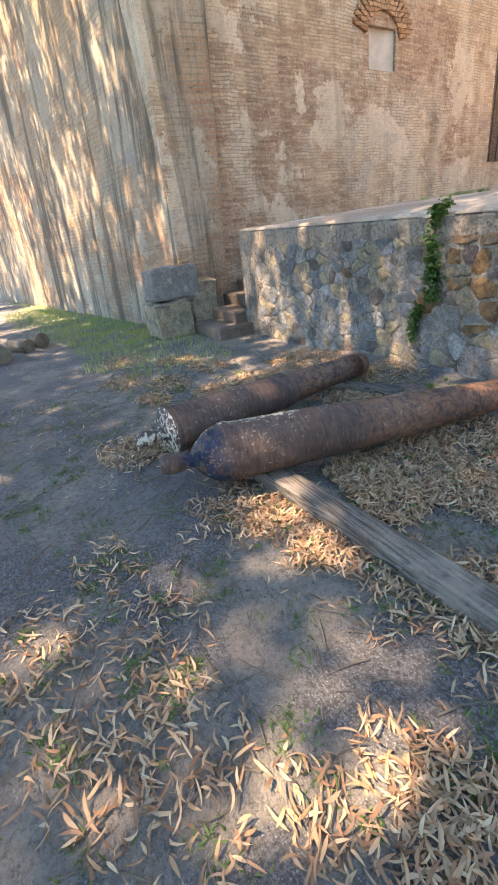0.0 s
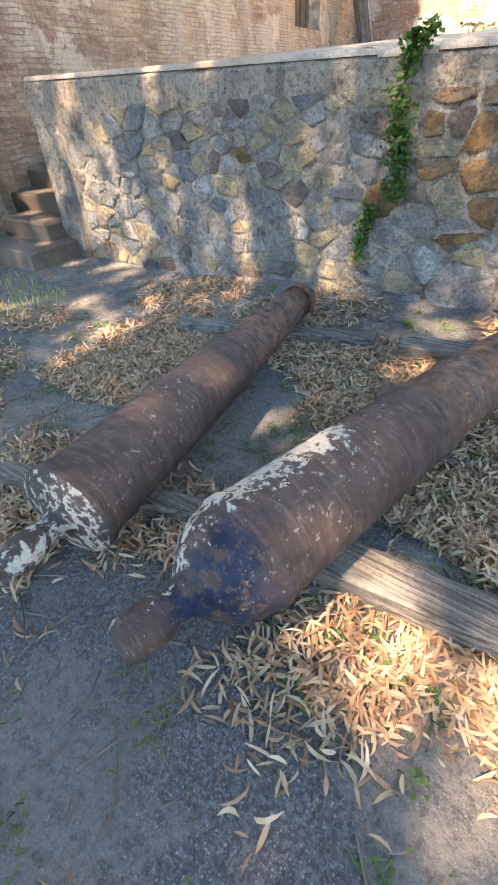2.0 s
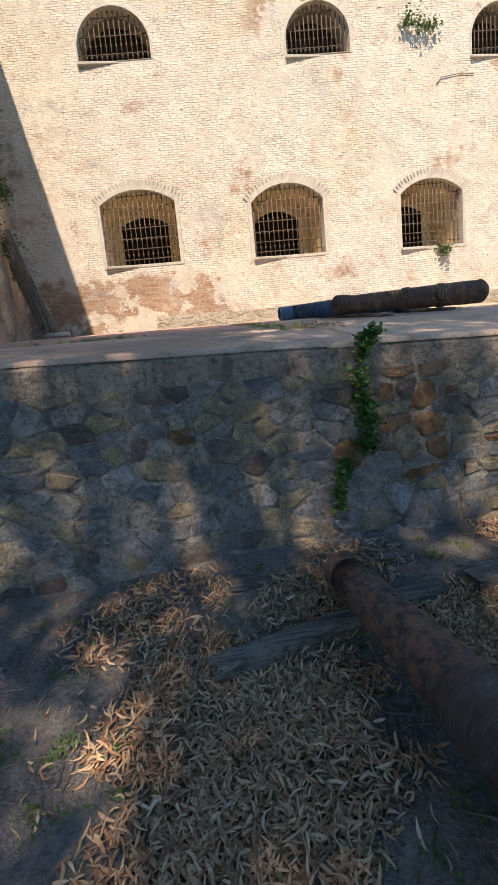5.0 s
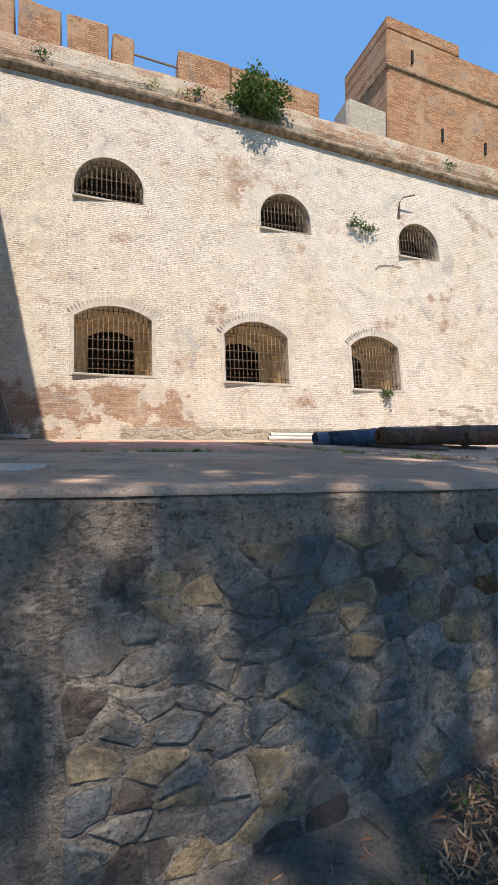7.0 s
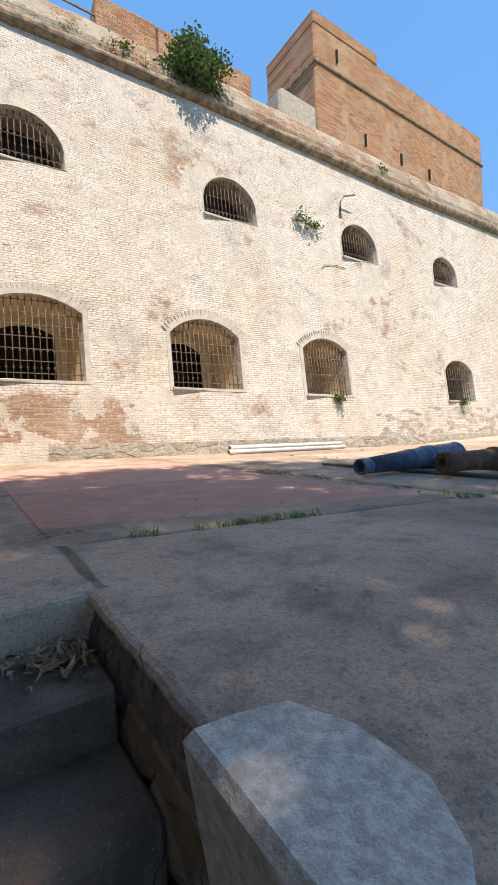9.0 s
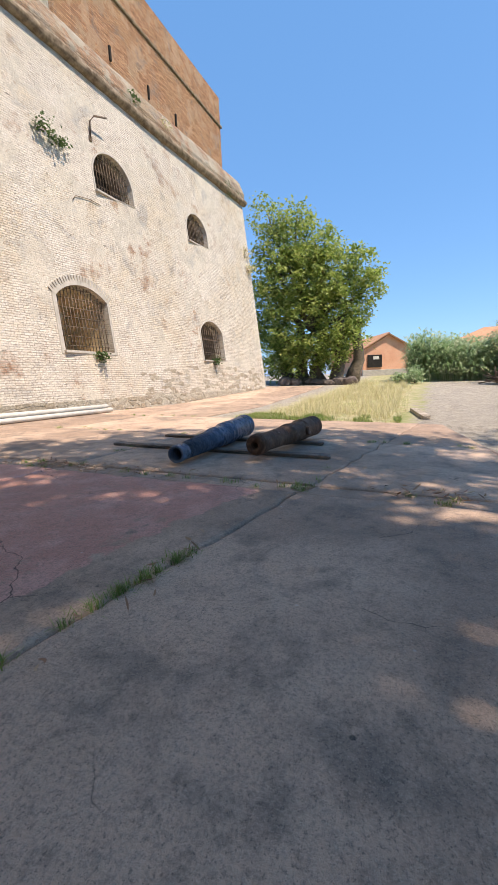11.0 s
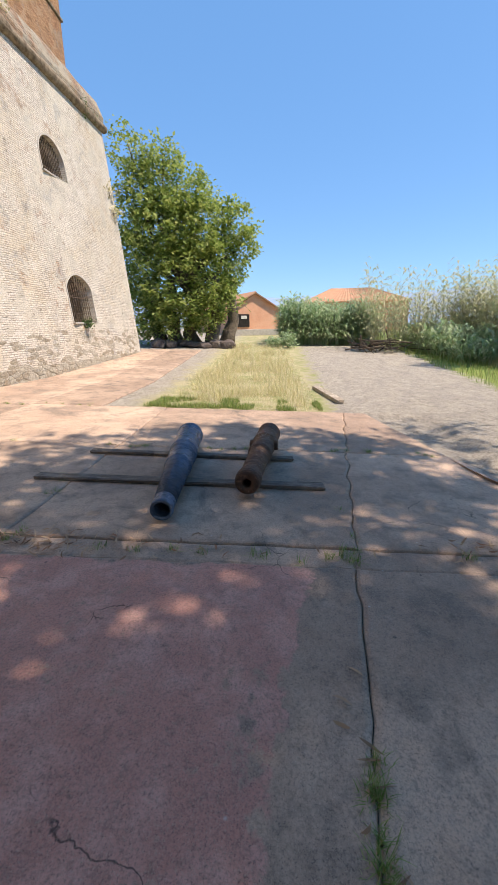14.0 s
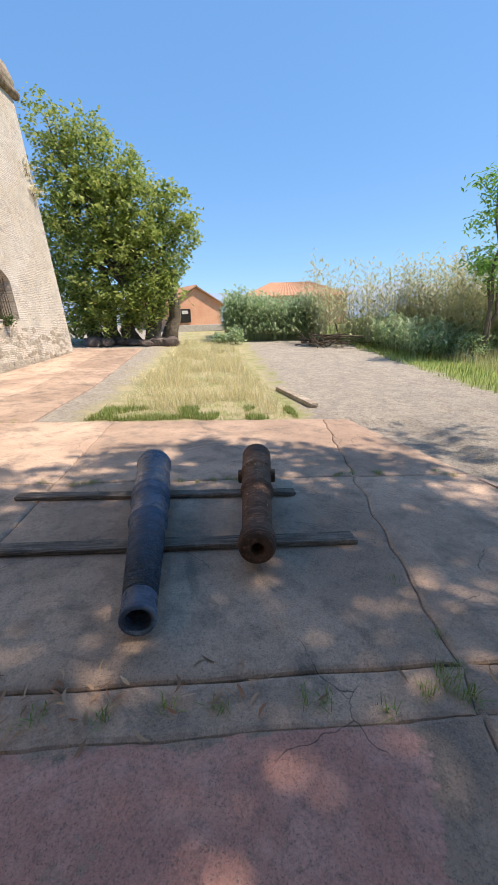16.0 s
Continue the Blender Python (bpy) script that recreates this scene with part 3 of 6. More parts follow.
def empty(name, m, label="", category="", group="", kind=""):
    ob = new(name)
    ob.matrix_basis = m
    return tagged(ob, label, category, group, kind)


def raw(name, verts, faces, material, parent=None, label="", smooth=False):
    me = bpy.data.meshes.new(name)
    me.from_pydata([tuple(v) for v in verts], [], [tuple(f) for f in faces])
    me.materials.append(material)
    if smooth:
        for p in me.polygons:
            p.use_smooth = True
    ob = new(name, me)
    ob.parent = parent
    if label:
        tagged(ob, label)
    return ob


def box_bm(size, at=(0, 0, 0), bevel=0.0, wobble=0.0, cuts=0, rng=random):
    bm = bmesh.new()
    bmesh.ops.create_cube(bm, size=1.0)
    bmesh.ops.scale(bm, vec=size, verts=bm.verts)
    if cuts:
        long = max(range(3), key=lambda i: size[i])
        es = [e for e in bm.edges if abs((e.verts[0].co - e.verts[1].co)[long]) > 0.9 * size[long]]
        bmesh.ops.subdivide_edges(bm, edges=es, cuts=cuts, use_grid_fill=True)
    if bevel:
        bmesh.ops.bevel(bm, geom=[e for e in bm.edges if len(e.link_faces) == 2 and e.calc_face_angle(0) > 0.5], offset=bevel, segments=1, affect="EDGES")
    if wobble:
        for v in bm.verts:
            v.co += Vector((rng.uniform(-1, 1), rng.uniform(-1, 1), rng.uniform(-1, 1))) * wobble
    bmesh.ops.translate(bm, vec=at, verts=bm.verts)
    return bm


def lathe_bm(profile, segs=40, wobble=0.0, rng=random):
    """A solid of revolution about the local x axis; profile: (x, radius) from end to end."""
    bm = bmesh.new()
    rings = []
    for x, r in profile:
        if r < 1e-4:
            rings.append([bm.verts.new((x, 0, 0))])
        else:
            rings.append([bm.verts.new((x, (r + rng.uniform(-wobble, wobble)) * math.cos(2 * math.pi * i / segs), (r + rng.uniform(-wobble, wobble)) * math.sin(2 * math.pi * i / segs))) for i in range(segs)])
    for a, b in zip(rings, rings[1:]):
        for i in range(segs):
            j = (i + 1) % segs
            if len(a) == 1:
                bm.faces.new((a[0], b[j], b[i]))
            elif len(b) == 1:
                bm.faces.new((a[i], a[j], b[0]))
            else:
                bm.faces.new((a[i], a[j], b[j], b[i]))
    bmesh.ops.recalc_face_normals(bm, faces=bm.faces)
    wide = max(bm.faces, key=lambda f: Vector((0, *f.calc_center_median()[1:])).length)
    if wide.normal.dot(Vector((0, *wide.calc_center_median()[1:]))) < 0:
        bmesh.ops.reverse_faces(bm, faces=bm.faces)
    return bm


def tube(name, points, radius, material, parent=None, label="", segs=8):
    """A round bar or stem through points; radius: one number, or one for each point."""
    pts = [Vector(p) for p in points]
    rad = radius if isinstance(radius, (list, tuple)) else [radius] * len(pts)
    verts, faces = [], []
    for i, p in enumerate(pts):
        d = (pts[min(i + 1, len(pts) - 1)] - pts[max(i - 1, 0)]).normalized()
        a = d.orthogonal().normalized() if abs(d.z) > 0.9 else d.cross(Vector((0, 0, 1))).normalized()
        b = d.cross(a)
        for k in range(segs):
            t = 2 * math.pi * k / segs
            verts.append(p + rad[i] * (math.cos(t) * a + math.sin(t) * b))
    for i in range(len(pts) - 1):
        for k in range(segs):
            k2 = (k + 1) % segs
            faces.append((i * segs + k, i * segs + k2, (i + 1) * segs + k2, (i + 1) * segs + k))
    faces += [tuple(range(segs))[::-1], tuple((len(pts) - 1) * segs + k for k in range(segs))]
    return raw(name, verts, faces, material, parent, label, True)


def smooth01(a, b, v):
    t = min(max((v - a) / (b - a), 0.0), 1.0)
    return t * t * (3 - 2 * t)


# ---- ground levels ----
def level(x, y):
    """The upper level: platform, lawn and road; it climbs a little towards the building and down the road."""
    return 1.45 + 0.040 * min(max(y, -6), 13) + 0.048 * min(max(x - 14, 0), 26)


def yard(x, y):
    """The lower yard."""
    return 0.13 * smooth01(-1.0, 0.0, y) * smooth01(1.0, 3.0, x) + 0.015 * noise.noise((x * 0.8, y * 0.8, 0))


def terrain(x, y):
    up = smooth01(5.2, 6.7, x + 0.6 * min(y, 0))
    if -2 < x < 0.2 and 0.1 < y < 2.45:
        return -0.06
    if y > 0.2:
        return level(x, y) - (0.12 if x < 9.55 and y < 11.6 else 0.03)
    return yard(x, y) * (1 - up) + (level(x, y) - 0.03) * up


def steps_between(marks):
    out = []
    for a, b, s in marks:
        n = max(1, round((b - a) / s))
        out += [a + (b - a) * i / n for i in range(n)]
    return out + [marks[-1][1]]


gx = steps_between([(-3000, -200, 700), (-200, -40, 40), (-40, -8, 2), (-8, 16, 0.25), (16, 50, 1.0), (50, 200, 25), (200, 3000, 700)])
gy = steps_between([(-3000, -200, 700), (-200, -30, 34), (-30, -6, 2), (-6, 2, 0.25), (2, 14, 0.5), (14, 60, 6), (60, 3000, 980)])
gv = [(x, y, terrain(x, y)) for x in gx for y in gy]
gf = [(i * len(gy) + j, (i + 1) * len(gy) + j, (i + 1) * len(gy) + j + 1, i * len(gy) + j + 1) for i in range(len(gx) - 1) for j in range(len(gy) - 1)]
tagged(raw("ground", gv, gf, GROUND, smooth=True), "packed grey earth yard with gravel road and dry lawn", "ground", kind="structure")

# ---- retaining wall and platform ----
platform = empty("platform", pose(0, 0, 0), "raised cracked concrete platform with a worn pink painted slab", "platform", kind="structure")
WALL_END = 6.4


def wall_top(x):
    return 1.47 - 0.02 * x


def mortar_face(x, z):
    """How far the mortar bulges out of the wall plane."""
    return 0.016 * noise.noise((x * 5.2, z * 5.2, 2.0)) + 0.010 * noise.noise((x * 15, z * 15, 6.0)) + 0.03 * noise.noise((x * 0.9, z * 0.9, 4.0)) * 0.3


verts, faces = [], []
NX, NZ = 230, 52
for i in range(NX + 1):
    x = WALL_END * i / NX
    zt = wall_top(x) - 0.02
    for k in range(NZ + 1):
        z = -0.25 + (zt - 0.035 + 0.25) * k / NZ
        edge = max(0, (z - zt + 0.02) / 0.02)
        verts.append((x - (0.012 if i == 0 else 0) , -mortar_face(x, z) * (1 - edge) + 0.02 * edge ** 2, z))
    verts += [(x, 0.05, zt), (x, 0.42, zt - 0.03), (x, 0.42, -0.25)]
row = NZ + 4
for i in range(NX):
    for k in range(row - 1):
        a = i * row + k
        faces.append((a, a + row, a + row + 1, a + 1))
faces += [tuple(range(row))[::-1], tuple(NX * row + k for k in range(row))]
retaining_wall = tagged(raw("wall_retaining", verts, faces, MORTAR), "rubble stone retaining wall in grey mortar", "wall", kind="structure")

# side wall along the stairs
bm = bmesh.new()
ring = []
for i in range(25):
    y = 0.01 + (2.40 - 0.01) * i / 24
    zt = level(0, y) - 0.04
    o = 0.05 * noise.noise((y * 2.4, 7, 0)) * smooth01(0.2, 0.6, y) - 0.018
    ring.append([bm.verts.new(p) for p in ((0.0 + o * 0.4, y, -0.2), (0.03 + o, y, 0.8), (0.0 + o * 0.4, y, zt - 0.10), (0.012, y, zt - 0.03), (0.02, y, zt - 0.02), (0.05, y, zt - 0.02), (0.4, y, zt - 0.02), (0.4, y, -0.2))])
for a, b in zip(ring, ring[1:]):
    for k in range(7):
        bm.faces.new((a[k], b[k], b[k + 1], a[k + 1]))
bm.faces.new(ring[0]), bm.faces.new(ring[-1][::-1])
bmesh.ops.recalc_face_normals(bm, faces=bm.faces)
side_wall = tagged(part("wall_beside_stairs", bm, MORTAR), "broken rubble side of the platform beside the stairs", "wall", kind="structure")

# stairs
stairs = empty("stairs", pose(-0.62, -0.6, 0), "worn concrete steps beside the old wall", "stairs", kind="structure")
RISERS, Y0, Y1 = 8, -0.58, 2.37
for i in range(RISERS):
    h = level(0, 2.1) * (i + 1) / (RISERS + 1)
    y0 = Y0 + (Y1 - Y0) * i / RISERS
    x0, x1 = (-0.86 if i < 2 else -1.5), (0.16 if i == 0 else -0.02)
    y1 = Y1 if i > 1 else Y0 + (Y1 - Y0) * (i + 1) / RISERS + 0.3
    b = box_bm((x1 - x0, y1 - y0, 0.22 if i > 1 else h + 0.1), ((x0 + x1) / 2 + 0.62, (y0 + y1) / 2 + 0.6, h - (0.11 if i > 1 else (h + 0.1) / 2)), 0.018, 0.006)
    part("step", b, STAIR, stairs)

# slabs
XS = [-1.22, 0.0, 3.27, 3.58, 6.47, 9.6, 14.4, 19.2, 24.0]
YS = [0.010, 2.8, 5.75, 8.8, 11.75]


def joint_y(j, x):
    """The joints that run along the platform; the second one slants and wanders."""
    if j == 1:
        return 2.38 if x < -0.01 else 3.25 - 0.145 * x + 0.05 * noise.noise((x * 2.3, 0, 8)) + 0.025 * noise.noise((x * 8, 0, 8))
    return YS[j]


def edge_y(x):
    """The outer rim of the slabs where the retaining wall ends."""
    return 0.010 + 0.70 * smooth01(4.7, 5.6, x) + 0.17 * max(x - 5.6, 0)


def slab(i0, x1, j0, j1, material, z_up=0.0, y_from=None):
    """One cast slab with wandering edges and a worn rim."""
    x0 = i0
    lo = (lambda x: y_from) if y_from is not None else (lambda x: edge_y(x) if j0 == 0 else joint_y(j0, x))
    hi = lambda x: joint_y(j1, x)
    nx = max(2, round((x1 - x0) / 0.15))
    ny = max(2, round((hi(x0) - lo(x0)) / (0.05 if abs(x0) < 0.01 else 0.15)))
    outline = [(x0 + (x1 - x0) * i / nx, 0.0, 0, 1) for i in range(nx)] + [(x1, i / ny, -1, 0) for i in range(ny)]
    outline += [(x1 - (x1 - x0) * i / nx, 1.0, 0, -1) for i in range(nx)] + [(x0, 1 - i / ny, 1, 0) for i in range(ny)]
    bm = bmesh.new()
    rings = []
    for inset, drop in ((0.002, 0.032 if j0 == 0 else 0.2), (0.002, 0.022), (0.010, 0.008), (0.03, 0.0)):
        r = []
        for x, v, ox, oy in outline:
            y = lo(x) + (hi(x) - lo(x)) * v
            w = 0.020 * noise.noise((x * 2.2, y * 2.2, 3.0)) + 0.012 * noise.noise((x * 9, y * 9, 5.0))
            chip = 1 + 1.2 * max(0, noise.noise((x * 5, y * 5, 7.0)))
            px, py = x + ox * inset * chip + w, y + oy * inset * chip + w
            if ox == 1 and abs(x) < 0.01 and drop < 0.2:
                px += 0.012 * max(0, noise.noise((1.0, y * 2.6, 2.0))) + 0.016 * max(0, noise.noise((4.0, y * 11, 2.0))) - w - 0.02
            dip = (level(px, 0) - wall_top(px)) * (1 - smooth01(0, 1.1, py)) * (1 - smooth01(4.9, 5.6, px)) if j0 == 0 and px > -0.1 else 0.0
            r.append(bm.verts.new((px, py, level(px, py) - dip - drop + z_up)))
        rings.append(r)
    k = len(outline)
    for a, b in zip(rings, rings[1:]):
        for i in range(k):
            bm.faces.new((a[i], a[(i + 1) % k], b[(i + 1) % k], b[i]))
    f = bm.faces.new(rings[-1])
    bmesh.ops.triangulate(bm, faces=[f])
    bmesh.ops.recalc_face_normals(bm, faces=bm.faces)
    return part("slab", bm, material, platform)


for i in range(len(XS) - 1):
    for j in range(len(YS) - 1):
        if (i == 0 and j == 0) or (i >= 5 and j < 2):
            continue
        pink = i == 1 and j in (1, 2)
        x_from = (-2.0, -2.1, -2.4, -2.75)[j] if i == 0 else XS[i]
        slab(x_from, 0.10 if i == 0 else XS[i + 1], j, j + 1, CONCRETE_PINK if pink else CONCRETE, (-0.012 if i == 2 else -0.006 if i == 0 else 0.0) + 0.006 * ((i * 3 + j) % 3), 7.2 if i >= 5 and j == 2 else 2.38 if i == 0 and j == 1 else None)

# ---- the old walls ----
def wall_with_holes(name, outline, holes, place, material, back, label):
    """A wall front with openings cut through it; place maps (u, z) to the front, back the depth vector."""
    bm = bmesh.new()
    edges = []
    for loop in [outline, *holes]:
        vs = [bm.verts.new((u, 0, z)) for u, z in loop]
        edges += [bm.edges.new((a, b)) for a, b in zip(vs, vs[1:] + vs[:1])]
    bmesh.ops.triangle_fill(bm, use_beauty=True, use_dissolve=False, edges=edges)
    for v in bm.verts:
        v.co = place(v.co.x, v.co.z)
    bmesh.ops.recalc_face_normals(bm, faces=bm.faces)
    front = [f for f in bm.faces]
    ext = bmesh.ops.extrude_face_region(bm, geom=front)
    bmesh.ops.translate(bm, vec=back, verts=[g for g in ext["geom"] if isinstance(g, bmesh.types.BMVert)])
    bmesh.ops.recalc_face_normals(bm, faces=bm.faces)
    return tagged(part(name, bm, material), label, "wall", kind="structure")


def on_facade(u, z, out=0.0):
    """A point on the battered building front, u along x."""
    return Vector((u, 11.706 - 0.0927 * (u - 9.178) + 0.0979 * (z - 6.495) - out, z))


def arch(x0, x1, z0, spring, top, n=14):
    """An opening with a curved head, from the lower left corner anticlockwise."""
    pts = [(x0, z0), (x1, z0)]
    w, h = (x1 - x0) / 2, top - spring
    if h >= 0.98 * w:
        arc = [((x0 + x1) / 2 + w * math.cos(t), spring + h * math.sin(t)) for t in (math.pi * i / n for i in range(n + 1))]
    else:
        r = (w * w + h * h) / (2 * h)
        a = math.asin(w / r)
        arc = [((x0 + x1) / 2 + r * math.sin(a - 2 * a * i / n), top - r + r * math.cos(a - 2 * a * i / n)) for i in range(n + 1)]
    return pts + arc


LOWER = [(0.06, 2.36, 3.93, 5.72, 6.11), (4.70, 6.92, 3.85, 5.46, 5.96), (9.34, 11.27, 3.77, 5.35, 5.76), (16.58, 18.36, 3.68, 4.95, 5.42)]
UPPER = [(0.03, 2.15, 9.65, 10.15, 11.09), (6.14, 8.02, 9.42, 9.95, 10.82), (11.65, 13.42, 9.04, 9.65, 10.45), (16.68, 18.22, 8.80, 9.35, 10.05)]
CORDON = [(-3.4, 13.64), (-1.6, 13.55), (6.0, 13.15), (15.5, 12.35), (22.0, 12.05)]


def cordon_z(u):
    for (a, za), (b, zb) in zip(CORDON, CORDON[1:]):
        if u <= b:
            return za + (zb - za) * (u - a) / (b - a)
    return CORDON[-1][1]


outline = [(-3.4, 1.2), (22.4, 1.2), (22.4, 12.05), (15.5, 12.35), (6.0, 13.15), (-1.6, 13.55), (-3.4, 13.64)]
facade = wall_with_holes("wall_facade", outline, [arch(*w) for w in LOWER + UPPER], on_facade, FACADE, (0, 0.5, 0), "tall battered fortress wall of limewashed thin brick with barred windows")


def barred_window(index, spec, deep, inner, bars):
    """A deep window: plastered reveal, a back wall with a dark inner opening, an iron grille near the front."""
    x0, x1, z0, spring, top = spec
    w = x1 - x0
    win = empty(f"window_{index}", Matrix.Translation(on_facade((x0 + x1) / 2, z0)), "deep arched window opening with a rusty iron grille", "window", kind="structure")
    inv = win.matrix_basis.inverted()
    loop = arch(*spec)

    def rim(depth, k=1.0):
        cx, cz = (x0 + x1) / 2, (z0 + top) / 2
        return [inv @ (on_facade(cx + (u - cx) * k, cz + (z - cz) * k) + Vector((0, depth, 0))) for u, z in loop]

    a, b = rim(0.49, 1.0), rim(deep, 0.96)
    k = len(loop)
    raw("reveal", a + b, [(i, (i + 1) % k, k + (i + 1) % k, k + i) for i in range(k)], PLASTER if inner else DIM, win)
    # back wall with an inner opening
    bm = bmesh.new()
    edges = []
    iw = w * inner
    cx = (x0 + x1) / 2
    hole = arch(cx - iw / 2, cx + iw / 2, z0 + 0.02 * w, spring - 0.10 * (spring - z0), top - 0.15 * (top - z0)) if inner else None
    for lp in [loop] + ([hole] if hole else []):
        vs = [bm.verts.new((u, 0, z)) for u, z in lp]
        edges += [bm.edges.new((p, q)) for p, q in zip(vs, vs[1:] + vs[:1])]
    bmesh.ops.triangle_fill(bm, use_beauty=True, use_dissolve=False, edges=edges)
    for v in bm.verts:
        v.co = inv @ (on_facade(v.co.x, v.co.z) + Vector((0, deep, 0)))
    # Without an inner opening the back is painted near black, as if unlit.
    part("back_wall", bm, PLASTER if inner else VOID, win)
    if hole:
        hv = [inv @ (on_facade(u, z) + Vector((0, deep + d, 0))) for d in (0.0, 0.8) for u, z in hole]
        hk = len(hole)
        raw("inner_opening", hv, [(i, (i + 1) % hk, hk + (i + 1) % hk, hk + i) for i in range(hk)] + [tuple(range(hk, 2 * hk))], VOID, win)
    # grille
    grille = empty("grille", Matrix.Identity(4))
    grille.parent = win

    def head(u):
        r = [(p, q) for p, q in zip(loop[1:], loop[2:])] + [(loop[-1], loop[0])]
        for (ua, za), (ub, zb) in r:
            if min(ua, ub) - 1e-6 <= u <= max(ua, ub) + 1e-6 and abs(ua - ub) > 1e-6:
                return za + (zb - za) * (u - ua) / (ub - ua)
        return spring

    for i in range(bars):
        u = x0 + w * (i + 0.5) / bars
        p, q = (inv @ (on_facade(u, z) + Vector((0, 0.16, 0))) for z in (z0 - 0.02, head(u) + 0.02))
        tube("bar", [p, q], 0.013, BAR, grille, segs=5)
    rows = 7 if inner else 3
    for i in range(rows):
        z = z0 + (top - z0) * (i + 0.6) / rows
        us = [u for u in (x0 + w * t / 60 for t in range(61)) if head(u) > z]
        if len(us) < 3:
            continue
        p, q = (inv @ (on_facade(u, z) + Vector((0, 0.175, 0))) for u in (us[0] - 0.02, us[-1] + 0.02))
        tube("cross_bar", [p, q], 0.012, BAR, grille, segs=5)
    cv, cf = [], []
    for i in range(bars):
        u = x0 + w * (i + 0.5) / bars
        for q in range(5):
            z = z0 + (top - z0) * (q + 0.75) / 5
            if z < head(u) - 0.05:
                c, b = inv @ (on_facade(u, z) + Vector((0, 0.155, 0))), len(cv)
                for k in range(6):
                    cv += [c + Vector((0.034 * math.cos(k * 1.0472), -0.012, 0.034 * math.sin(k * 1.0472))), c + Vector((0.018 * math.cos(k * 1.0472), -0.016, 0.018 * math.sin(k * 1.0472)))]
                for k in range(6):
                    a2, b2_ = b + 2 * k, b + 2 * ((k + 1) % 6)
                    cf.append((a2, b2_, b2_ + 1, a2 + 1))
    if cv:
        raw("collars", cv, cf, BAR, grille)
    # cement band round the opening
    band = []
    cxx, czz = (x0 + x1) / 2, (z0 + spring) / 2
    for grow, out in ((0.0, 0.0), (0.0, 0.02), (0.13 if inner else 0.05, 0.016), (0.15 if inner else 0.06, -0.01)):
        for u, z in loop:
            d = Vector((u - cxx, z - czz)).normalized()
            g = grow * (1 + 0.35 * noise.noise((u * 2.2, z * 2.2, index)))
            band.append(inv @ on_facade(u + d.x * g, z + d.y * g, out))
    kk = len(loop)
    raw("surround", band, [(r * kk + i, r * kk + (i + 1) % kk, (r + 1) * kk + (i + 1) % kk, (r + 1) * kk + i) for r in range(3) for i in range(kk)], CEMENT, win, "rough grey cement band")
    sill = box_bm((w + 0.1, 0.12, 0.07), inv @ (on_facade(cx, z0 - 0.035) + Vector((0, 0.045, 0))), 0.01, 0.006)
    part("sill", sill, CEMENT, win, "grey cement sill")
    return win


for i, spec in enumerate(LOWER):
    barred_window(i + 1, spec, 1.9 if i < 3 else 1.2, 0.70 if i < 3 else 0, 15 if i < 3 else 11)
for i, spec in enumerate(UPPER):
    barred_window(i + 5, spec, 0.9, 0, 14)

# scarp wall beside the stairs, with the doorway at its far end
def on_scarp(u, z):
    return Vector((-1.20 - 0.11 * u - 0.02 * max(z - 1, 0), u, z))


DOORWAY = [(8.3, 2.35), (9.7, 2.35), (9.7, 5.2), (8.3, 5.2)]
tagged(wall_with_holes("wall_scarp", [(-0.55, -0.2), (12.3, -0.2), (13.3, 13.4), (-0.55, 13.4)], [DOORWAY, [(3.98, 3.90), (4.74, 3.90), (4.74, 4.54), (3.98, 4.54)]], on_scarp, SCARP, (-0.9, 0, 0),
                       "high old wall of thin brick with flaking tan plaster"))


tagged(part("niche_infill", box_bm((0.1, 0.9, 0.8), (-1.90, 4.36, 4.22)), CEMENT), "grey plaster filling a blind window", "niche", kind="structure")
# Dark boards added behind the doorway so no light shows through the hole.
door = empty("door_1", pose(-2.50, 8.94, 2.3, 0, 0, 6), "dark doorway with boards added to block the light behind", "door", kind="structure")
for k in range(8):
    part("plank", box_bm((0.04, 0.155, 2.7), (0.02 * (k % 2), -0.57 + 0.163 * k, 1.35), 0.006, 0.004), WOOD_DARK, door)
rng = random.Random(44)
for k in range(17):
    t = radians(-72 + 144 * k / 16)
    ob = part("voussoir", box_bm((0.14, 0.085, 0.36), (0, 0, 0), 0.01, 0.006, 0, rng), REDBRICK_Y, None)
    ob.matrix_basis = Matrix.Translation((-1.765 - 0.07 * math.sin(t), 4.36 + 0.66 * math.sin(t), 4.30 + 0.64 * math.cos(t))) @ Matrix.Rotation(-t, 4, "X")
    tagged(ob, "upright brick in the relieving arch", "brick", "arch bricks", "structure")


def on_curtain(u, z):
    return Vector((-1.25 - u, -0.62 - 0.185 * u + 0.05 * z - 0.05, z))


wall_with_holes("wall_curtain", [(-0.02, -0.2), (60, -0.2), (60, 13.4), (-0.02, 13.4)], [], on_curtain, STREAKED, (0.1, 0.9, 0), "long plastered wall with dappled shade painted as vertical streaks")

# cordon moulding, parapet strip, corner pier
def strip(name, prof, us, place, material, label, category="wall"):
    verts, faces = [], []
    k = len(prof)
    for u in us:
        for o, dz in prof:
            verts.append(place(u, o, dz))
    for i in range(len(us) - 1):
        for j in range(k - 1):
            faces.append((i * k + j, (i + 1) * k + j, (i + 1) * k + j + 1, i * k + j + 1))
    return tagged(raw(name, verts, faces, material), label, category, kind="structure")


def cordon_at(u, o, dz):
    w = 0.03 * noise.noise((u * 1.5, dz * 5, 0))
    z = cordon_z(u)
    return on_facade(u, z) + Vector((0, -o - w, dz + w))


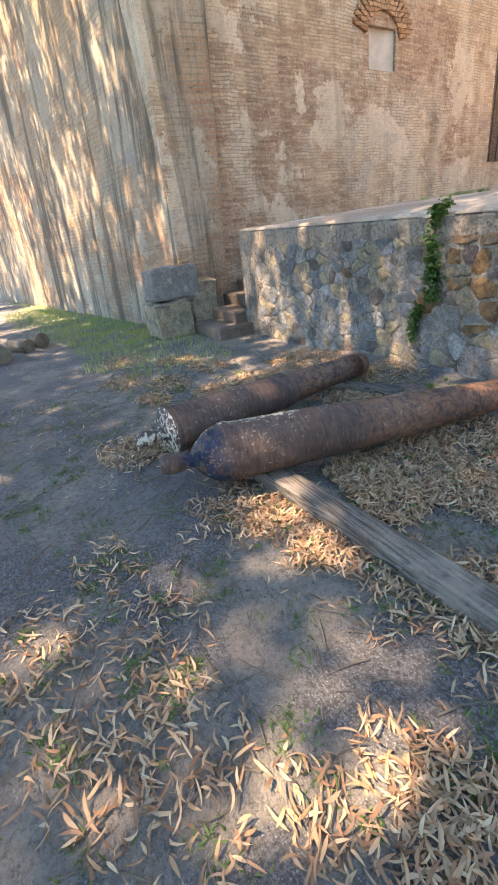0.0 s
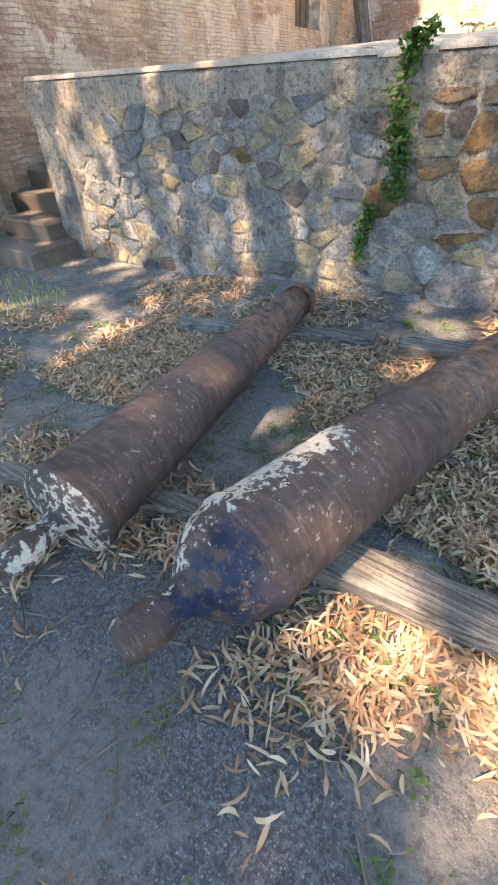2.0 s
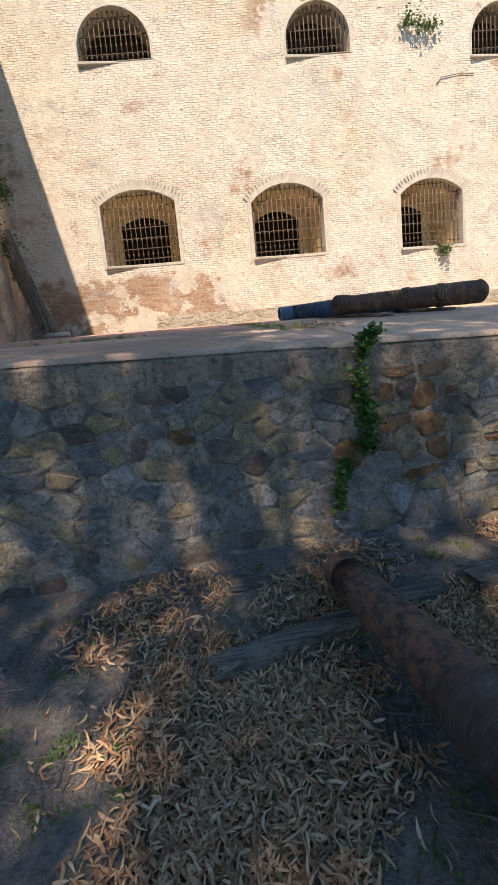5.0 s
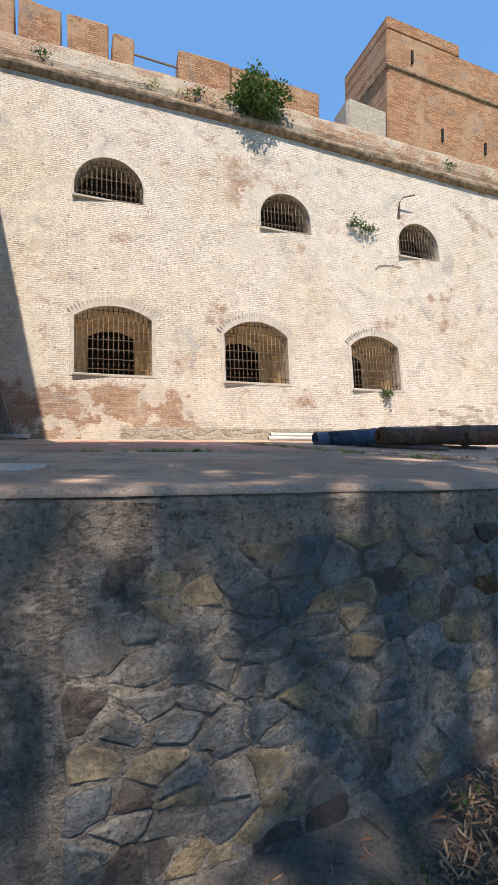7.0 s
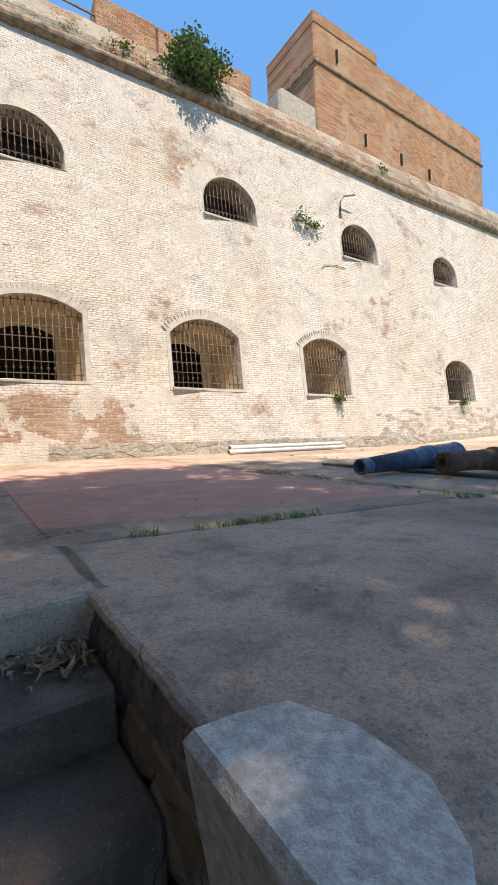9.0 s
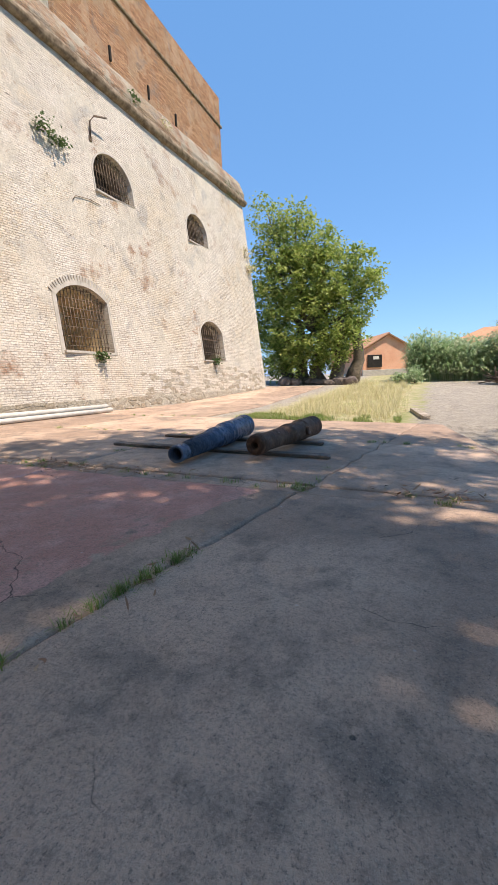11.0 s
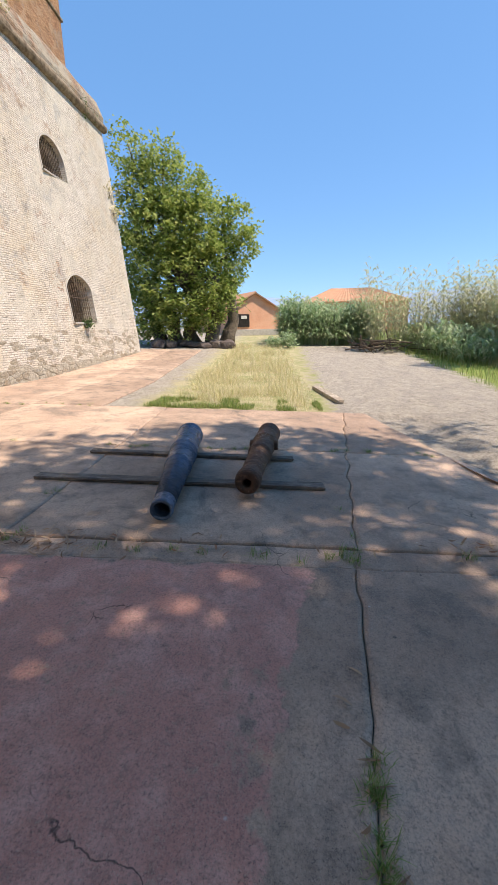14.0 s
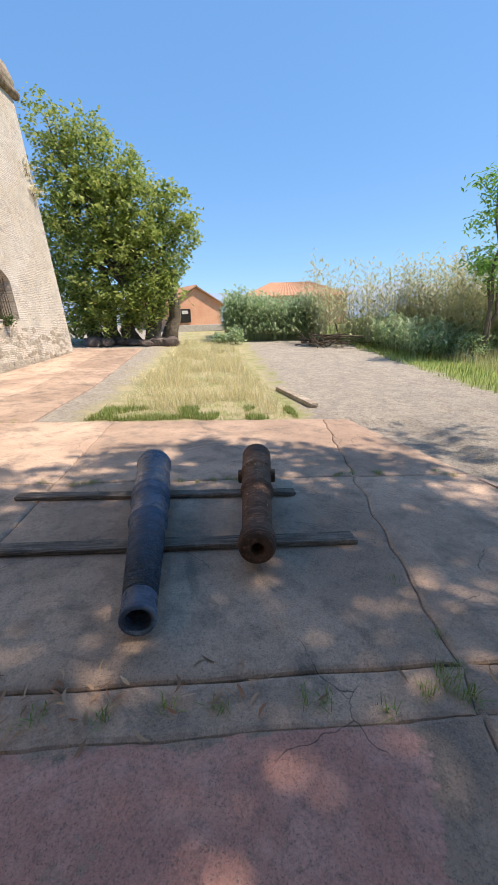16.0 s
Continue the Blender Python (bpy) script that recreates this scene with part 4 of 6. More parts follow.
us = [-3.4 + 26.0 * i / 120 for i in range(121)]
CORDON_MAT = plain_material("weathered_cordon", (0.15, 0.105, 0.07), (0.34, 0.26, 0.18), 0.95, 0, 5, 0.8)
PARAPET = brick_wall_material("weathered_parapet", "X", 0.5, wash=(0.56, 0.50, 0.39), plaster=(0.42, 0.37, 0.29), joints=0.5)
strip("cordon", [(0, -0.02)] + [(0.20 * math.sin(math.pi * t / 8), 0.17 - 0.19 * math.cos(math.pi * t / 8)) for t in range(9)] + [(-0.3, 0.36)], us, cordon_at, CORDON_MAT, "rounded brick cordon moulding along the wall head", "moulding")
strip("parapet_strip", [(0.03, 0.34), (0.05, 0.58), (-0.06, 0.9), (-0.2, 1.25), (-0.42, 1.5), (-1.0, 1.65), (-4.5, 1.75)], us, cordon_at, PARAPET, "sloping weathered parapet above the cordon", "parapet")

# battlements and tower behind
def crenel(x0, x1, y, z0, z1, material=REDBRICK, depth=0.8):
    bm = box_bm((x1 - x0, depth, z1 - z0), ((x0 + x1) / 2, y + depth / 2, (z0 + z1) / 2), 0.05, 0.04)
    return part("merlon", bm, material)


for x0, x1, z1 in ((-3.3, -1.95, 17.1), (-1.8, -0.45, 17.0), (-0.26, 1.1, 17.0), (1.26, 2.02, 16.8), (3.67, 5.75, 17.0), (5.78, 9.8, 17.0)):
    tagged(crenel(x0, x1, 14.5, 14.0, z1), "weathered red brick merlon on the battlements", "merlon", "merlons", "structure")
tagged(part("railing_bar", box_bm((1.8, 0.05, 0.05), (2.9, 14.6, 16.3)), BAR), "thin iron rail between the merlons", "rail", kind="structure")
tagged(part("rampart_block", box_bm((2.1, 1.2, 3.1), (12.15, 14.9, 15.5), 0.1, 0.06), STONE_CREAM), "low plastered block beside the tower", "rampart", kind="structure")

tower = empty("tower", pose(13.4, 14.5, 13.0), "square red brick tower above the wall", "tower", kind="structure")
part("body", box_bm((14.4, 3.6, 8.2), (7.2, 1.8, 4.1), 0.08), REDBRICK, tower)
part("string_course", box_bm((14.56, 3.76, 0.16), (7.2, 1.8, 6.4), 0.04), CORDON_MAT, tower)
part("raised_corner", box_bm((4.4, 3.6, 0.62), (2.2, 1.8, 8.48), 0.06), REDBRICK, tower)
# Slits are boxes in the painted unlit black, not cut openings.
for x in (1.4, 3.2, 6.0, 8.5):
    part("slit", box_bm((0.11, 0.1, 0.6), (x, -0.03, 3.9 if x > 3 else 7.2), 0.01), VOID, tower)


# ---- plants in bulk ----
def blades(name, points, rng, length, width, lean, material, segs=2, parent=None, droop=0.0, yaw=None):
    """Grass, reed or weed blades: tapering ribbons that rise from the points."""
    verts, faces = [], []
    for p in points:
        a = rng.uniform(0, 2 * math.pi) if yaw is None else yaw + rng.gauss(0, 0.6)
        l, w, t = length * rng.uniform(0.55, 1.2), width * rng.uniform(0.7, 1.2), abs(rng.gauss(0, lean))
        d, s = Vector((math.cos(a), math.sin(a), 0)), Vector((-math.sin(a), math.cos(a), 0))
        base, o = len(verts), Vector(p)
        for k in range(segs + 1):
            u = k / segs
            c = o + d * l * (math.sin(t) * u + droop * u * u) + Vector((0, 0, l * (math.cos(t) * u - droop * 0.7 * u * u)))
            h = w * (1 - u) ** 0.7 * 0.5 if k else w * 0.35
            if k == segs:
                verts.append(c)
            else:
                verts += [c - s * h, c + s * h]
        for k in range(segs - 1):
            i = base + 2 * k
            faces.append((i, i + 1, i + 3, i + 2))
        i = base + 2 * (segs - 1)
        faces.append((i, i + 1, i + 2))
    return raw(name, verts, faces, material, parent)


def scatter_leaves(name, spots, rng, length, width, material, curl=0.25, flat=1.0, parent=None):
    """Many separate long leaves, each a bent lens shape of six triangles; spots: (position, tilt)."""
    verts, faces = [], []
    for p, tilt in spots:
        l, w = length * rng.uniform(0.55, 1.25), width * rng.uniform(0.6, 1.25)
        rot = Euler((rng.gauss(0, tilt), rng.gauss(0, tilt), rng.uniform(0, 6.283))).to_matrix()
        bend, side, twist = rng.gauss(0, curl), rng.gauss(0, 0.45), rng.gauss(0, 0.5)
        base = len(verts)
        for u, k in ((-0.5, 0), (-0.25, 0.9), (0.05, 1), (0.3, 0.65), (0.5, 0)):
            y = side * l * (u * u - 0.1)
            z = bend * l * (u * u - 0.08)
            if k:
                q = Vector((0, math.cos(twist * u), math.sin(twist * u) + 0.15)) * (w * k / 2)
                verts += [Vector(p) + rot @ (Vector((l * u, y, z)) - q), Vector(p) + rot @ (Vector((l * u, y, z)) + q)]
            else:
                verts.append(Vector(p) + rot @ Vector((l * u, y, z)))
        b = base
        faces += [(b, b + 1, b + 2), (b + 1, b + 3, b + 4, b + 2), (b + 3, b + 5, b + 6, b + 4), (b + 5, b + 7, b + 6)]
    return raw(name, verts, faces, material, parent)


def leaf_cloud(name, clumps, rng, per, size, material, parent, aspect=0.4):
    """A crown: leaves gathered in many small clumps, with gaps between; clumps: (centre, radius)."""
    verts, faces = [], []
    for c, r in clumps:
        for _ in range(per):
            p = Vector(c) + Vector((rng.gauss(0, 1), rng.gauss(0, 1), rng.gauss(0, 0.75))) * r * 0.5
            l = size * rng.uniform(0.6, 1.3)
            w = l * aspect
            rot = Euler((rng.uniform(-0.9, 0.9), rng.uniform(-0.9, 0.9), rng.uniform(0, 6.283))).to_matrix()
            b = len(verts)
            verts += [p + rot @ Vector(q) for q in ((-l / 2, 0, 0), (0, -w / 2, 0.08 * l), (l / 2, 0, -0.06 * l), (0, w / 2, 0.08 * l))]
            faces.append((b, b + 1, b + 2, b + 3))
    return raw(name, verts, faces, material, parent)


def limb(rng, a, b, n=6, wander=0.25):
    a, b = Vector(a), Vector(b)
    out = []
    for i in range(n + 1):
        t = i / n
        p = a.lerp(b, t)
        if 0 < i < n:
            p += Vector((rng.gauss(0, 1), rng.gauss(0, 1), rng.gauss(0, 0.5))) * wander
        out.append(p)
    return out


# ---- gum trees that shade the yard ----
def gum_tree(foot, crown, radii, leaves, seed):
    rng = random.Random(seed)
    foot, crown = Vector(foot), Vector(crown)
    tree = empty("gum_tree", Matrix.Translation(foot), "tall gum tree out of view, pale trunk, loose hanging foliage", "tree", "gum trees")
    inv = tree.matrix_basis.inverted()
    top = crown - Vector((0, 0, radii[2]))
    stem = [inv @ p for p in limb(rng, foot - Vector((0, 0, 0.2)), top, 7, 0.2)]
    tube("trunk", stem, [0.34 - 0.03 * i for i in range(8)], BARK, tree, segs=10)
    clumps = []
    for _ in range(9):
        tip = crown + Vector((rng.uniform(-1, 1) * radii[0], rng.uniform(-1, 1) * radii[1], rng.uniform(-0.3, 1) * radii[2])) * 0.8
        tube("limb", [inv @ p for p in limb(rng, foot.lerp(top, rng.uniform(0.7, 1)), tip, 5, 0.3)], [0.12, 0.10, 0.08, 0.06, 0.045, 0.02], BARK, tree, segs=6)
    while len(clumps) < leaves:
        v = Vector((rng.uniform(-1, 1), rng.uniform(-1, 1), rng.uniform(-1, 1)))
        if v.length < 1 and noise.noise(v * 2.6 + foot) > -0.30:
            clumps.append((inv @ (crown + Vector((v.x * radii[0], v.y * radii[1], v.z * radii[2]))), rng.uniform(0.35, 0.6)))
    leaf_cloud("crown", clumps, rng, 26, 0.34, SHADE_LEAF, tree, 0.3)
    return tree


gum_tree((4.0, -9.0, 0.0), (0.7, -2.8, 13.6), (6.0, 4.2, 2.0), 900, 3)
# Sparse unseen filler tree, added to cut the sun on the retaining wall's right.
gum_tree((8.5, -11.5, 1.2), (3.6, -7.2, 14.6), (3.8, 2.2, 1.5), 38, 7)
gum_tree((0.5, -13.0, 0.0), (-0.2, -9.8, 12.2), (6.4, 3.6, 2.0), 640, 4)
gum_tree((-8.5, -13.0, 0.0), (-6.5, -7.5, 13.0), (5.5, 3.0, 2.4), 300, 5)
gum_tree((-18.5, -13.0, 0.0), (-17.5, -9.5, 13.0), (6.0, 3.0, 2.4), 260, 6)


# ---- cannons ----
def cannon(label, a, b, profile, material, cuts, trunnion=None, sides=(1, -1)):
    """An old cannon barrel whose breech end lies at a and whose muzzle lies at b."""
    a, b = Vector(a), Vector(b)
    d = (b - a).normalized()
    s = d.cross(Vector((0, 0, 1))).normalized()
    m = Matrix((d, -s, s.cross(d) * 1.0)).transposed().to_4x4()
    m.translation = a
    ob = empty("cannon", m, label, "cannon")
    rng = random.Random(len(label))
    for k, (name, lo, hi) in enumerate(cuts):
        seg = [p for p in profile if lo <= p[0] <= hi or (k == len(cuts) - 1 and p[0] >= lo)] if k else [p for p in profile if p[0] <= hi]
        if k == len(cuts) - 1:
            seg = profile[profile.index(seg[0]):]
        part(name, lathe_bm(seg, 48, 0.0015, random.Random(5)), material, ob, smooth=True)
    if trunnion:
        x, r, l, up = trunnion
        for sgn in sides:
            bm = lathe_bm([(0, 0), (0, r * 0.92), (0.012, r), (l - 0.012, r), (l, r * 0.9), (l, 0)], 20, 0.001, rng)
            bmesh.ops.rotate(bm, cent=(0, 0, 0), matrix=Matrix.Rotation(radians(90 * sgn), 3, "Z"), verts=bm.verts)
            bmesh.ops.translate(bm, vec=(x, 0, up), verts=bm.verts)
            part("trunnion", bm, material, ob, smooth=False)
    return ob


IRON_A = iron_material("brown_iron", (0.07, 0.053, 0.048), (0.125, 0.088, 0.076), (0.66, 0.59, 0.48), (-0.05, 0.235), 0.75, fade=0.012, rust=1.4)
IRON_B = iron_material("rust_painted_iron", (0.08, 0.056, 0.050), (0.15, 0.095, 0.076), (0.66, 0.59, 0.48), (-0.05, 0.95), 1.0, blue=(0.12, 0.45, (0.022, 0.038, 0.075)), side=True, rust=1.3)
IRON_BLUE = iron_material("blue_painted_iron", (0.07, 0.115, 0.18), (0.10, 0.16, 0.245), None, rough=0.26)
IRON_RUST = iron_material("scaly_rust_iron", (0.10, 0.055, 0.038), (0.19, 0.10, 0.06), (0.40, 0.30, 0.22), (0.2, 2.2), 0.1, 0.75)
BUTTON_A = [(0, 0), (0.002, 0.035), (0.02, 0.052), (0.06, 0.058), (0.10, 0.054), (0.13, 0.042), (0.155, 0.038), (0.185, 0.046)]
PROFILE_A = BUTTON_A + [(0.20, 0.10), (0.212, 0.160), (0.225, 0.182), (0.26, 0.184), (0.285, 0.174), (0.33, 0.170), (0.80, 0.160), (1.22, 0.148), (1.235, 0.156), (1.27, 0.156), (1.285, 0.144),
                        (1.30, 0.140), (1.34, 0.140), (1.36, 0.134), (1.95, 0.112), (2.15, 0.106), (2.16, 0.109), (2.23, 0.107), (2.245, 0.096), (2.245, 0.052), (2.0, 0.05), (2.0, 0)]
PROFILE_A = [(x, r * 0.93) for x, r in PROFILE_A]
cannon("brown rusted cannon barrel with white flaked breech on old beams", (3.465, -2.72, 0.265), (3.125, -0.48, 0.225), PROFILE_A, IRON_A,
       (("cascabel", 0, 0.185), ("breech", 0.185, 0.285), ("barrel", 0.285, 2.15), ("muzzle", 2.15, 3)))
PROFILE_B = [(0, 0), (0.002, 0.045), (0.025, 0.064), (0.07, 0.070), (0.12, 0.064), (0.155, 0.050), (0.185, 0.054), (0.22, 0.10), (0.27, 0.155), (0.32, 0.182), (0.36, 0.190), (0.372, 0.202), (0.41, 0.202),
             (0.425, 0.194), (0.95, 0.182), (1.20, 0.170), (1.215, 0.178), (1.27, 0.178), (1.285, 0.166), (1.55, 0.156), (1.57, 0.164), (1.61, 0.164), (1.63, 0.148), (2.30, 0.116), (2.42, 0.110),
             (2.47, 0.126), (2.53, 0.132), (2.60, 0.122), (2.64, 0.105), (2.64, 0.055), (2.4, 0.05), (2.4, 0)]
PROFILE_B = [(x, r * 0.90) for x, r in PROFILE_B]
cannon("large rusty cannon barrel with flaking white and blue paint", (3.90, -2.70, 0.27), (4.50, -0.12, 0.235), PROFILE_B, IRON_B,
       (("cascabel", 0, 0.185), ("breech", 0.185, 0.425), ("barrel", 0.425, 2.42), ("muzzle", 2.42, 3)), (1.42, 0.062, 0.26, -0.06), (1,))
PROFILE_C = [(0, 0), (0, 0.06), (0.01, 0.13), (0.03, 0.175), (0.06, 0.186), (0.10, 0.186), (0.12, 0.178), (0.16, 0.176), (0.85, 0.168), (0.87, 0.178), (0.91, 0.178), (0.93, 0.166), (1.00, 0.165), (1.02, 0.174), (1.06, 0.174),
             (1.08, 0.160), (1.40, 0.150), (1.42, 0.158), (1.45, 0.158), (1.47, 0.144), (2.42, 0.106), (2.50, 0.105), (2.56, 0.108), (2.60, 0.107), (2.61, 0.100), (2.61, 0.078), (2.35, 0.076), (2.35, 0)]
cannon("smooth blue painted cannon barrel lying across two planks", (6.47, 4.63, 1.85), (3.84, 4.43, 1.77), PROFILE_C, IRON_BLUE,
       (("breech", 0, 0.16), ("barrel", 0.16, 2.42), ("muzzle", 2.42, 3)))
PROFILE_D = [(0, 0), (0.0, 0.05), (0.02, 0.10), (0.06, 0.145), (0.10, 0.165), (0.14, 0.158), (0.30, 0.160), (0.60, 0.153), (0.62, 0.165), (0.70, 0.165), (0.72, 0.150), (1.10, 0.142), (1.12, 0.156), (1.20, 0.150), (1.22, 0.134),
             (1.70, 0.124), (1.90, 0.118), (2.00, 0.135), (2.08, 0.142), (2.15, 0.135), (2.18, 0.115), (2.18, 0.05), (1.95, 0.045), (1.95, 0)]
cannon("short heavily rusted cannon barrel with stub trunnions", (6.68, 3.45, 1.82), (4.48, 3.69, 1.79), PROFILE_D, IRON_RUST,
       (("breech", 0, 0.30), ("barrel", 0.30, 1.90), ("muzzle", 1.90, 3)), (0.72, 0.07, 0.19, 0.0))


# ---- planks, beams, pipes, logs ----
def plank(name, a, b, width, height, material, label, category="plank", group=""):
    """A worn timber from a to b, its underside resting at the given points."""
    a, b = Vector(a), Vector(b)
    d = b - a
    rng = random.Random(int(a.x * 100 + a.y * 31))
    m = Matrix.Translation((a + b) / 2) @ d.to_track_quat("X", "Z").to_matrix().to_4x4()
    bm = box_bm((d.length, width, height), (0, 0, height / 2), 0.008, 0.004, 14, rng)
    for v in bm.verts:
        if abs(abs(v.co.x) - d.length / 2) < 0.03:
            v.co.x += rng.uniform(-0.03, 0.02)
    ob = part(name, bm, material)
    ob.matrix_basis = m
    return tagged(ob, label, category, group)


def zl(x, y, up=0.0):
    return (x, y, level(x, y) + 0.008 + up)


plank("plank", zl(4.95, 6.18), zl(4.93, 2.83), 0.16, 0.045, WOOD_Y, "long grey weathered plank under two cannons", group="planks under cannons")
plank("plank", zl(6.03, 5.95), zl(5.96, 3.14), 0.13, 0.045, WOOD_Y, "split grey plank with a pointed end under two cannons", group="planks under cannons")
plank("beam", (2.78, -2.42, 0.0), (3.72, -2.10, 0.0), 0.09, 0.08, WOOD_X, "grey cracked timber beam lying in dry leaves", "beam", "beams in the yard")
plank("beam", (3.76, -2.10, 0.0), (5.62, -1.93, 0.0), 0.15, 0.10, WOOD_X, "long split grey timber beam under the cannon breech", "beam", "beams in the yard")
plank("beam", (2.42, -0.90, 0.01), (3.68, -0.58, 0.03), 0.10, 0.085, WOOD_X, "dark grey timber beam under the cannon muzzle", "beam", "beams in the yard")
plank("beam", (3.82, -0.60, 0.03), (4.95, -0.30, 0.06), 0.14, 0.10, WOOD_X, "pale grey sawn beam near the wall foot", "beam", "beams in the yard")
plank("plank", (2.55, -0.30, 0.07), (3.6, -0.22, 0.10), 0.16, 0.03, WOOD_X, "thin grey board against the wall foot", group="boards by the wall")
plank("kerb_beam", (10.90, 1.72, level(10.9, 1.7) - 0.02), (13.4, 2.08, level(13.4, 2.0) - 0.02), 0.20, 0.10, KERB_WOOD, "pale timber edging the dry lawn", "beam")

for i, (x0, x1, y, up) in enumerate(((5.75, 10.3, 10.75, 0.0), (5.95, 10.45, 10.92, 0.0), (5.85, 10.2, 10.84, 0.115))):
    z = level(x0, y) + 0.075 + up
    ob = empty("pipe", Matrix.Translation((x0, y, z)), "pale plastic drain pipe lying along the wall", "pipe", "pipes by the wall")
    bm = lathe_bm([(0, 0.056), (0, 0.068), (0.14, 0.068), (0.15, 0.062), (x1 - x0, 0.062), (x1 - x0, 0.052), (x1 - x0 - 0.3, 0.052), (x1 - x0 - 0.3, 0)], 20)
    part("tube", bm, PIPE, ob, smooth=True)

for x, y, l, r, a in ((-2.75, -3.05, 0.55, 0.13, 20), (-2.05, -3.60, 0.6, 0.14, 8), (-2.5, -3.35, 0.5, 0.11, 30)):
    log = empty("log", pose(x, y, r, 0, 0, a), "short dark cut log on the ground", "log", "logs by the wall")
    part("bark", lathe_bm([(0, 0), (0, r * 0.97), (0.02, r), (l / 2, r * 0.98), (l - 0.02, r), (l, r * 0.96), (l, 0)], 18, 0.006, random.Random(int(l * 100))), BARK, log)

for i, (y, lean, wdt) in enumerate(((7.25, 0.25, 0.16), (7.45, 0.16, 0.12), (7.62, 0.08, 0.18), (7.78, 0.0, 0.14), (7.92, -0.05, 0.17), (8.06, -0.12, 0.13), (8.2, -0.2, 0.18))):
    foot, head = Vector((-1.30 - 0.075 * i, 10.55 + 0.08 * i, level(0, 10.6) + 0.04)), Vector((-2.12 - 0.03 * i, 10.35 + 0.16 * i + lean, 4.75 - 0.16 * i))
    d = head - foot
    ob = part("board", box_bm((d.length, wdt, 0.035), (d.length / 2, 0, 0), 0.006, 0.006, 8, random.Random(i)), WOOD_Z)
    ob.matrix_basis = Matrix.Translation(foot) @ d.to_track_quat("X", "Z").to_matrix().to_4x4() @ Matrix.Rotation(radians(78 + 13 * (i % 3)), 4, "X")
    tagged(ob, "old grey board leaning against the wall", "board", "leaning boards")
# coil of old hose at their foot
pts = [(-1.25 + (0.32 + 0.03 * math.sin(3 * t)) * math.cos(t), 10.25 + 0.24 * math.sin(t), level(0, 10.2) + 0.04 + 0.006 * t) for t in (0.35 * k for k in range(40))]
hose = empty("hose", pose(0, 0, 0), "coil of thick grey hose at the wall foot", "hose")
tube("coil", pts, 0.035, CEMENT, hose, segs=7)

# ---- ivy, bushes, weeds on the walls ----
def climber(name, label, path, spread, count, size, material, out, seed, stem_r=0.008):
    rng = random.Random(seed)
    p0 = Vector(path[0])
    ob = empty(name, Matrix.Translation(p0), label, "plant")
    pts = [Vector(p) - p0 for p in path]
    tube("stem", pts, [stem_r] * len(pts), BARK, ob, segs=5)
    clumps = []
    for _ in range(count):
        k = rng.uniform(0, len(pts) - 1.001)
        i = int(k)
        c = pts[i].lerp(pts[i + 1], k - i)
        w = spread * (0.6 + 0.6 * noise.noise((k * 2.0, seed, 0)))
        clumps.append((c + Vector((rng.gauss(0, w), 0, rng.gauss(0, w * 0.6))) + Vector(out) * rng.uniform(0.2, 1), size * 1.2))
    leaf_cloud("leaves", clumps, rng, 7, size, material, ob, 0.85)
    return ob


climber("ivy", "bright green ivy hanging down the stone wall", [(3.58, -0.01, 1.46), (3.46, -0.03, 1.40), (3.44, -0.03, 1.2), (3.47, -0.03, 1.0), (3.49, -0.03, 0.86), (3.48, -0.03, 0.74)], 0.034, 150, 0.034, IVY, (0, -0.05, 0), 11)
climber("ivy", "small clump of green ivy low on the wall", [(3.36, -0.02, 0.68), (3.31, -0.03, 0.55), (3.29, -0.03, 0.36)], 0.022, 60, 0.032, IVY, (0, -0.04, 0), 12)


def bush(name, label, centre, radii, clumps_n, per, size, material, seed, foot=None):
    rng = random.Random(seed)
    c = Vector(centre)
    foot = Vector(foot) if foot else c - Vector((0, 0, radii[2]))
    ob = empty(name, Matrix.Translation(foot), label, "plant")
    for _ in range(5):
        tip = c + Vector((rng.uniform(-1, 1) * radii[0], rng.uniform(-1, 1) * radii[1], rng.uniform(-0.2, 1) * radii[2])) * 0.7
        tube("twig", [p - foot for p in limb(rng, foot, tip, 4, 0.04)], [0.02, 0.016, 0.012, 0.009, 0.005], BARK, ob, segs=5)
    cl = []
    while len(cl) < clumps_n:
        v = Vector((rng.uniform(-1, 1), rng.uniform(-1, 1), rng.uniform(-1, 1)))
        if 0.35 < v.length < 1.0:
            cl.append((c - foot + Vector((v.x * radii[0], v.y * radii[1], v.z * radii[2])) * (0.85 + 0.3 * noise.noise(v * 3)), size * 2))
    leaf_cloud("leaves", cl, rng, per, size, material, ob, 0.6)
    return ob


bush("caper_bush", "large green bush growing from the parapet", (6.2, 12.45, 14.15), (1.3, 0.8, 0.8), 200, 16, 0.14, WEED, 21, (6.3, 13.0, 14.3))
for i, (u, z, r, mat) in enumerate(((-1.0, 14.25, 0.3, WEED), (2.4, 13.95, 0.4, STRAW), (3.4, 13.85, 0.25, STRAW), (3.9, 14.0, 0.35, WEED), (4.6, 13.8, 0.3, STRAW), (5.4, 14.3, 0.3, WEED), (9.8, 10.05, 0.35, WEED), (10.3, 9.9, 0.28, WEED),
                                   (14.2, 13.2, 0.3, WEED), (16.0, 13.1, 0.25, STRAW), (21.0, 12.3, 0.6, WEED), (21.9, 9.4, 0.5, STRAW), (22.0, 8.6, 0.4, STRAW), (10.6, 3.65, 0.16, WEED), (17.4, 3.62, 0.15, WEED))):
    p = on_facade(u, z, 0.12 if z < 12.3 else 0.0)
    bush("wall_weed", "tuft of weeds rooted in the old wall", p, (r, r * 0.6, r * 0.7), 14, 9, 0.11, mat, 40 + i, on_facade(u, z - r * 0.4, -0.1))
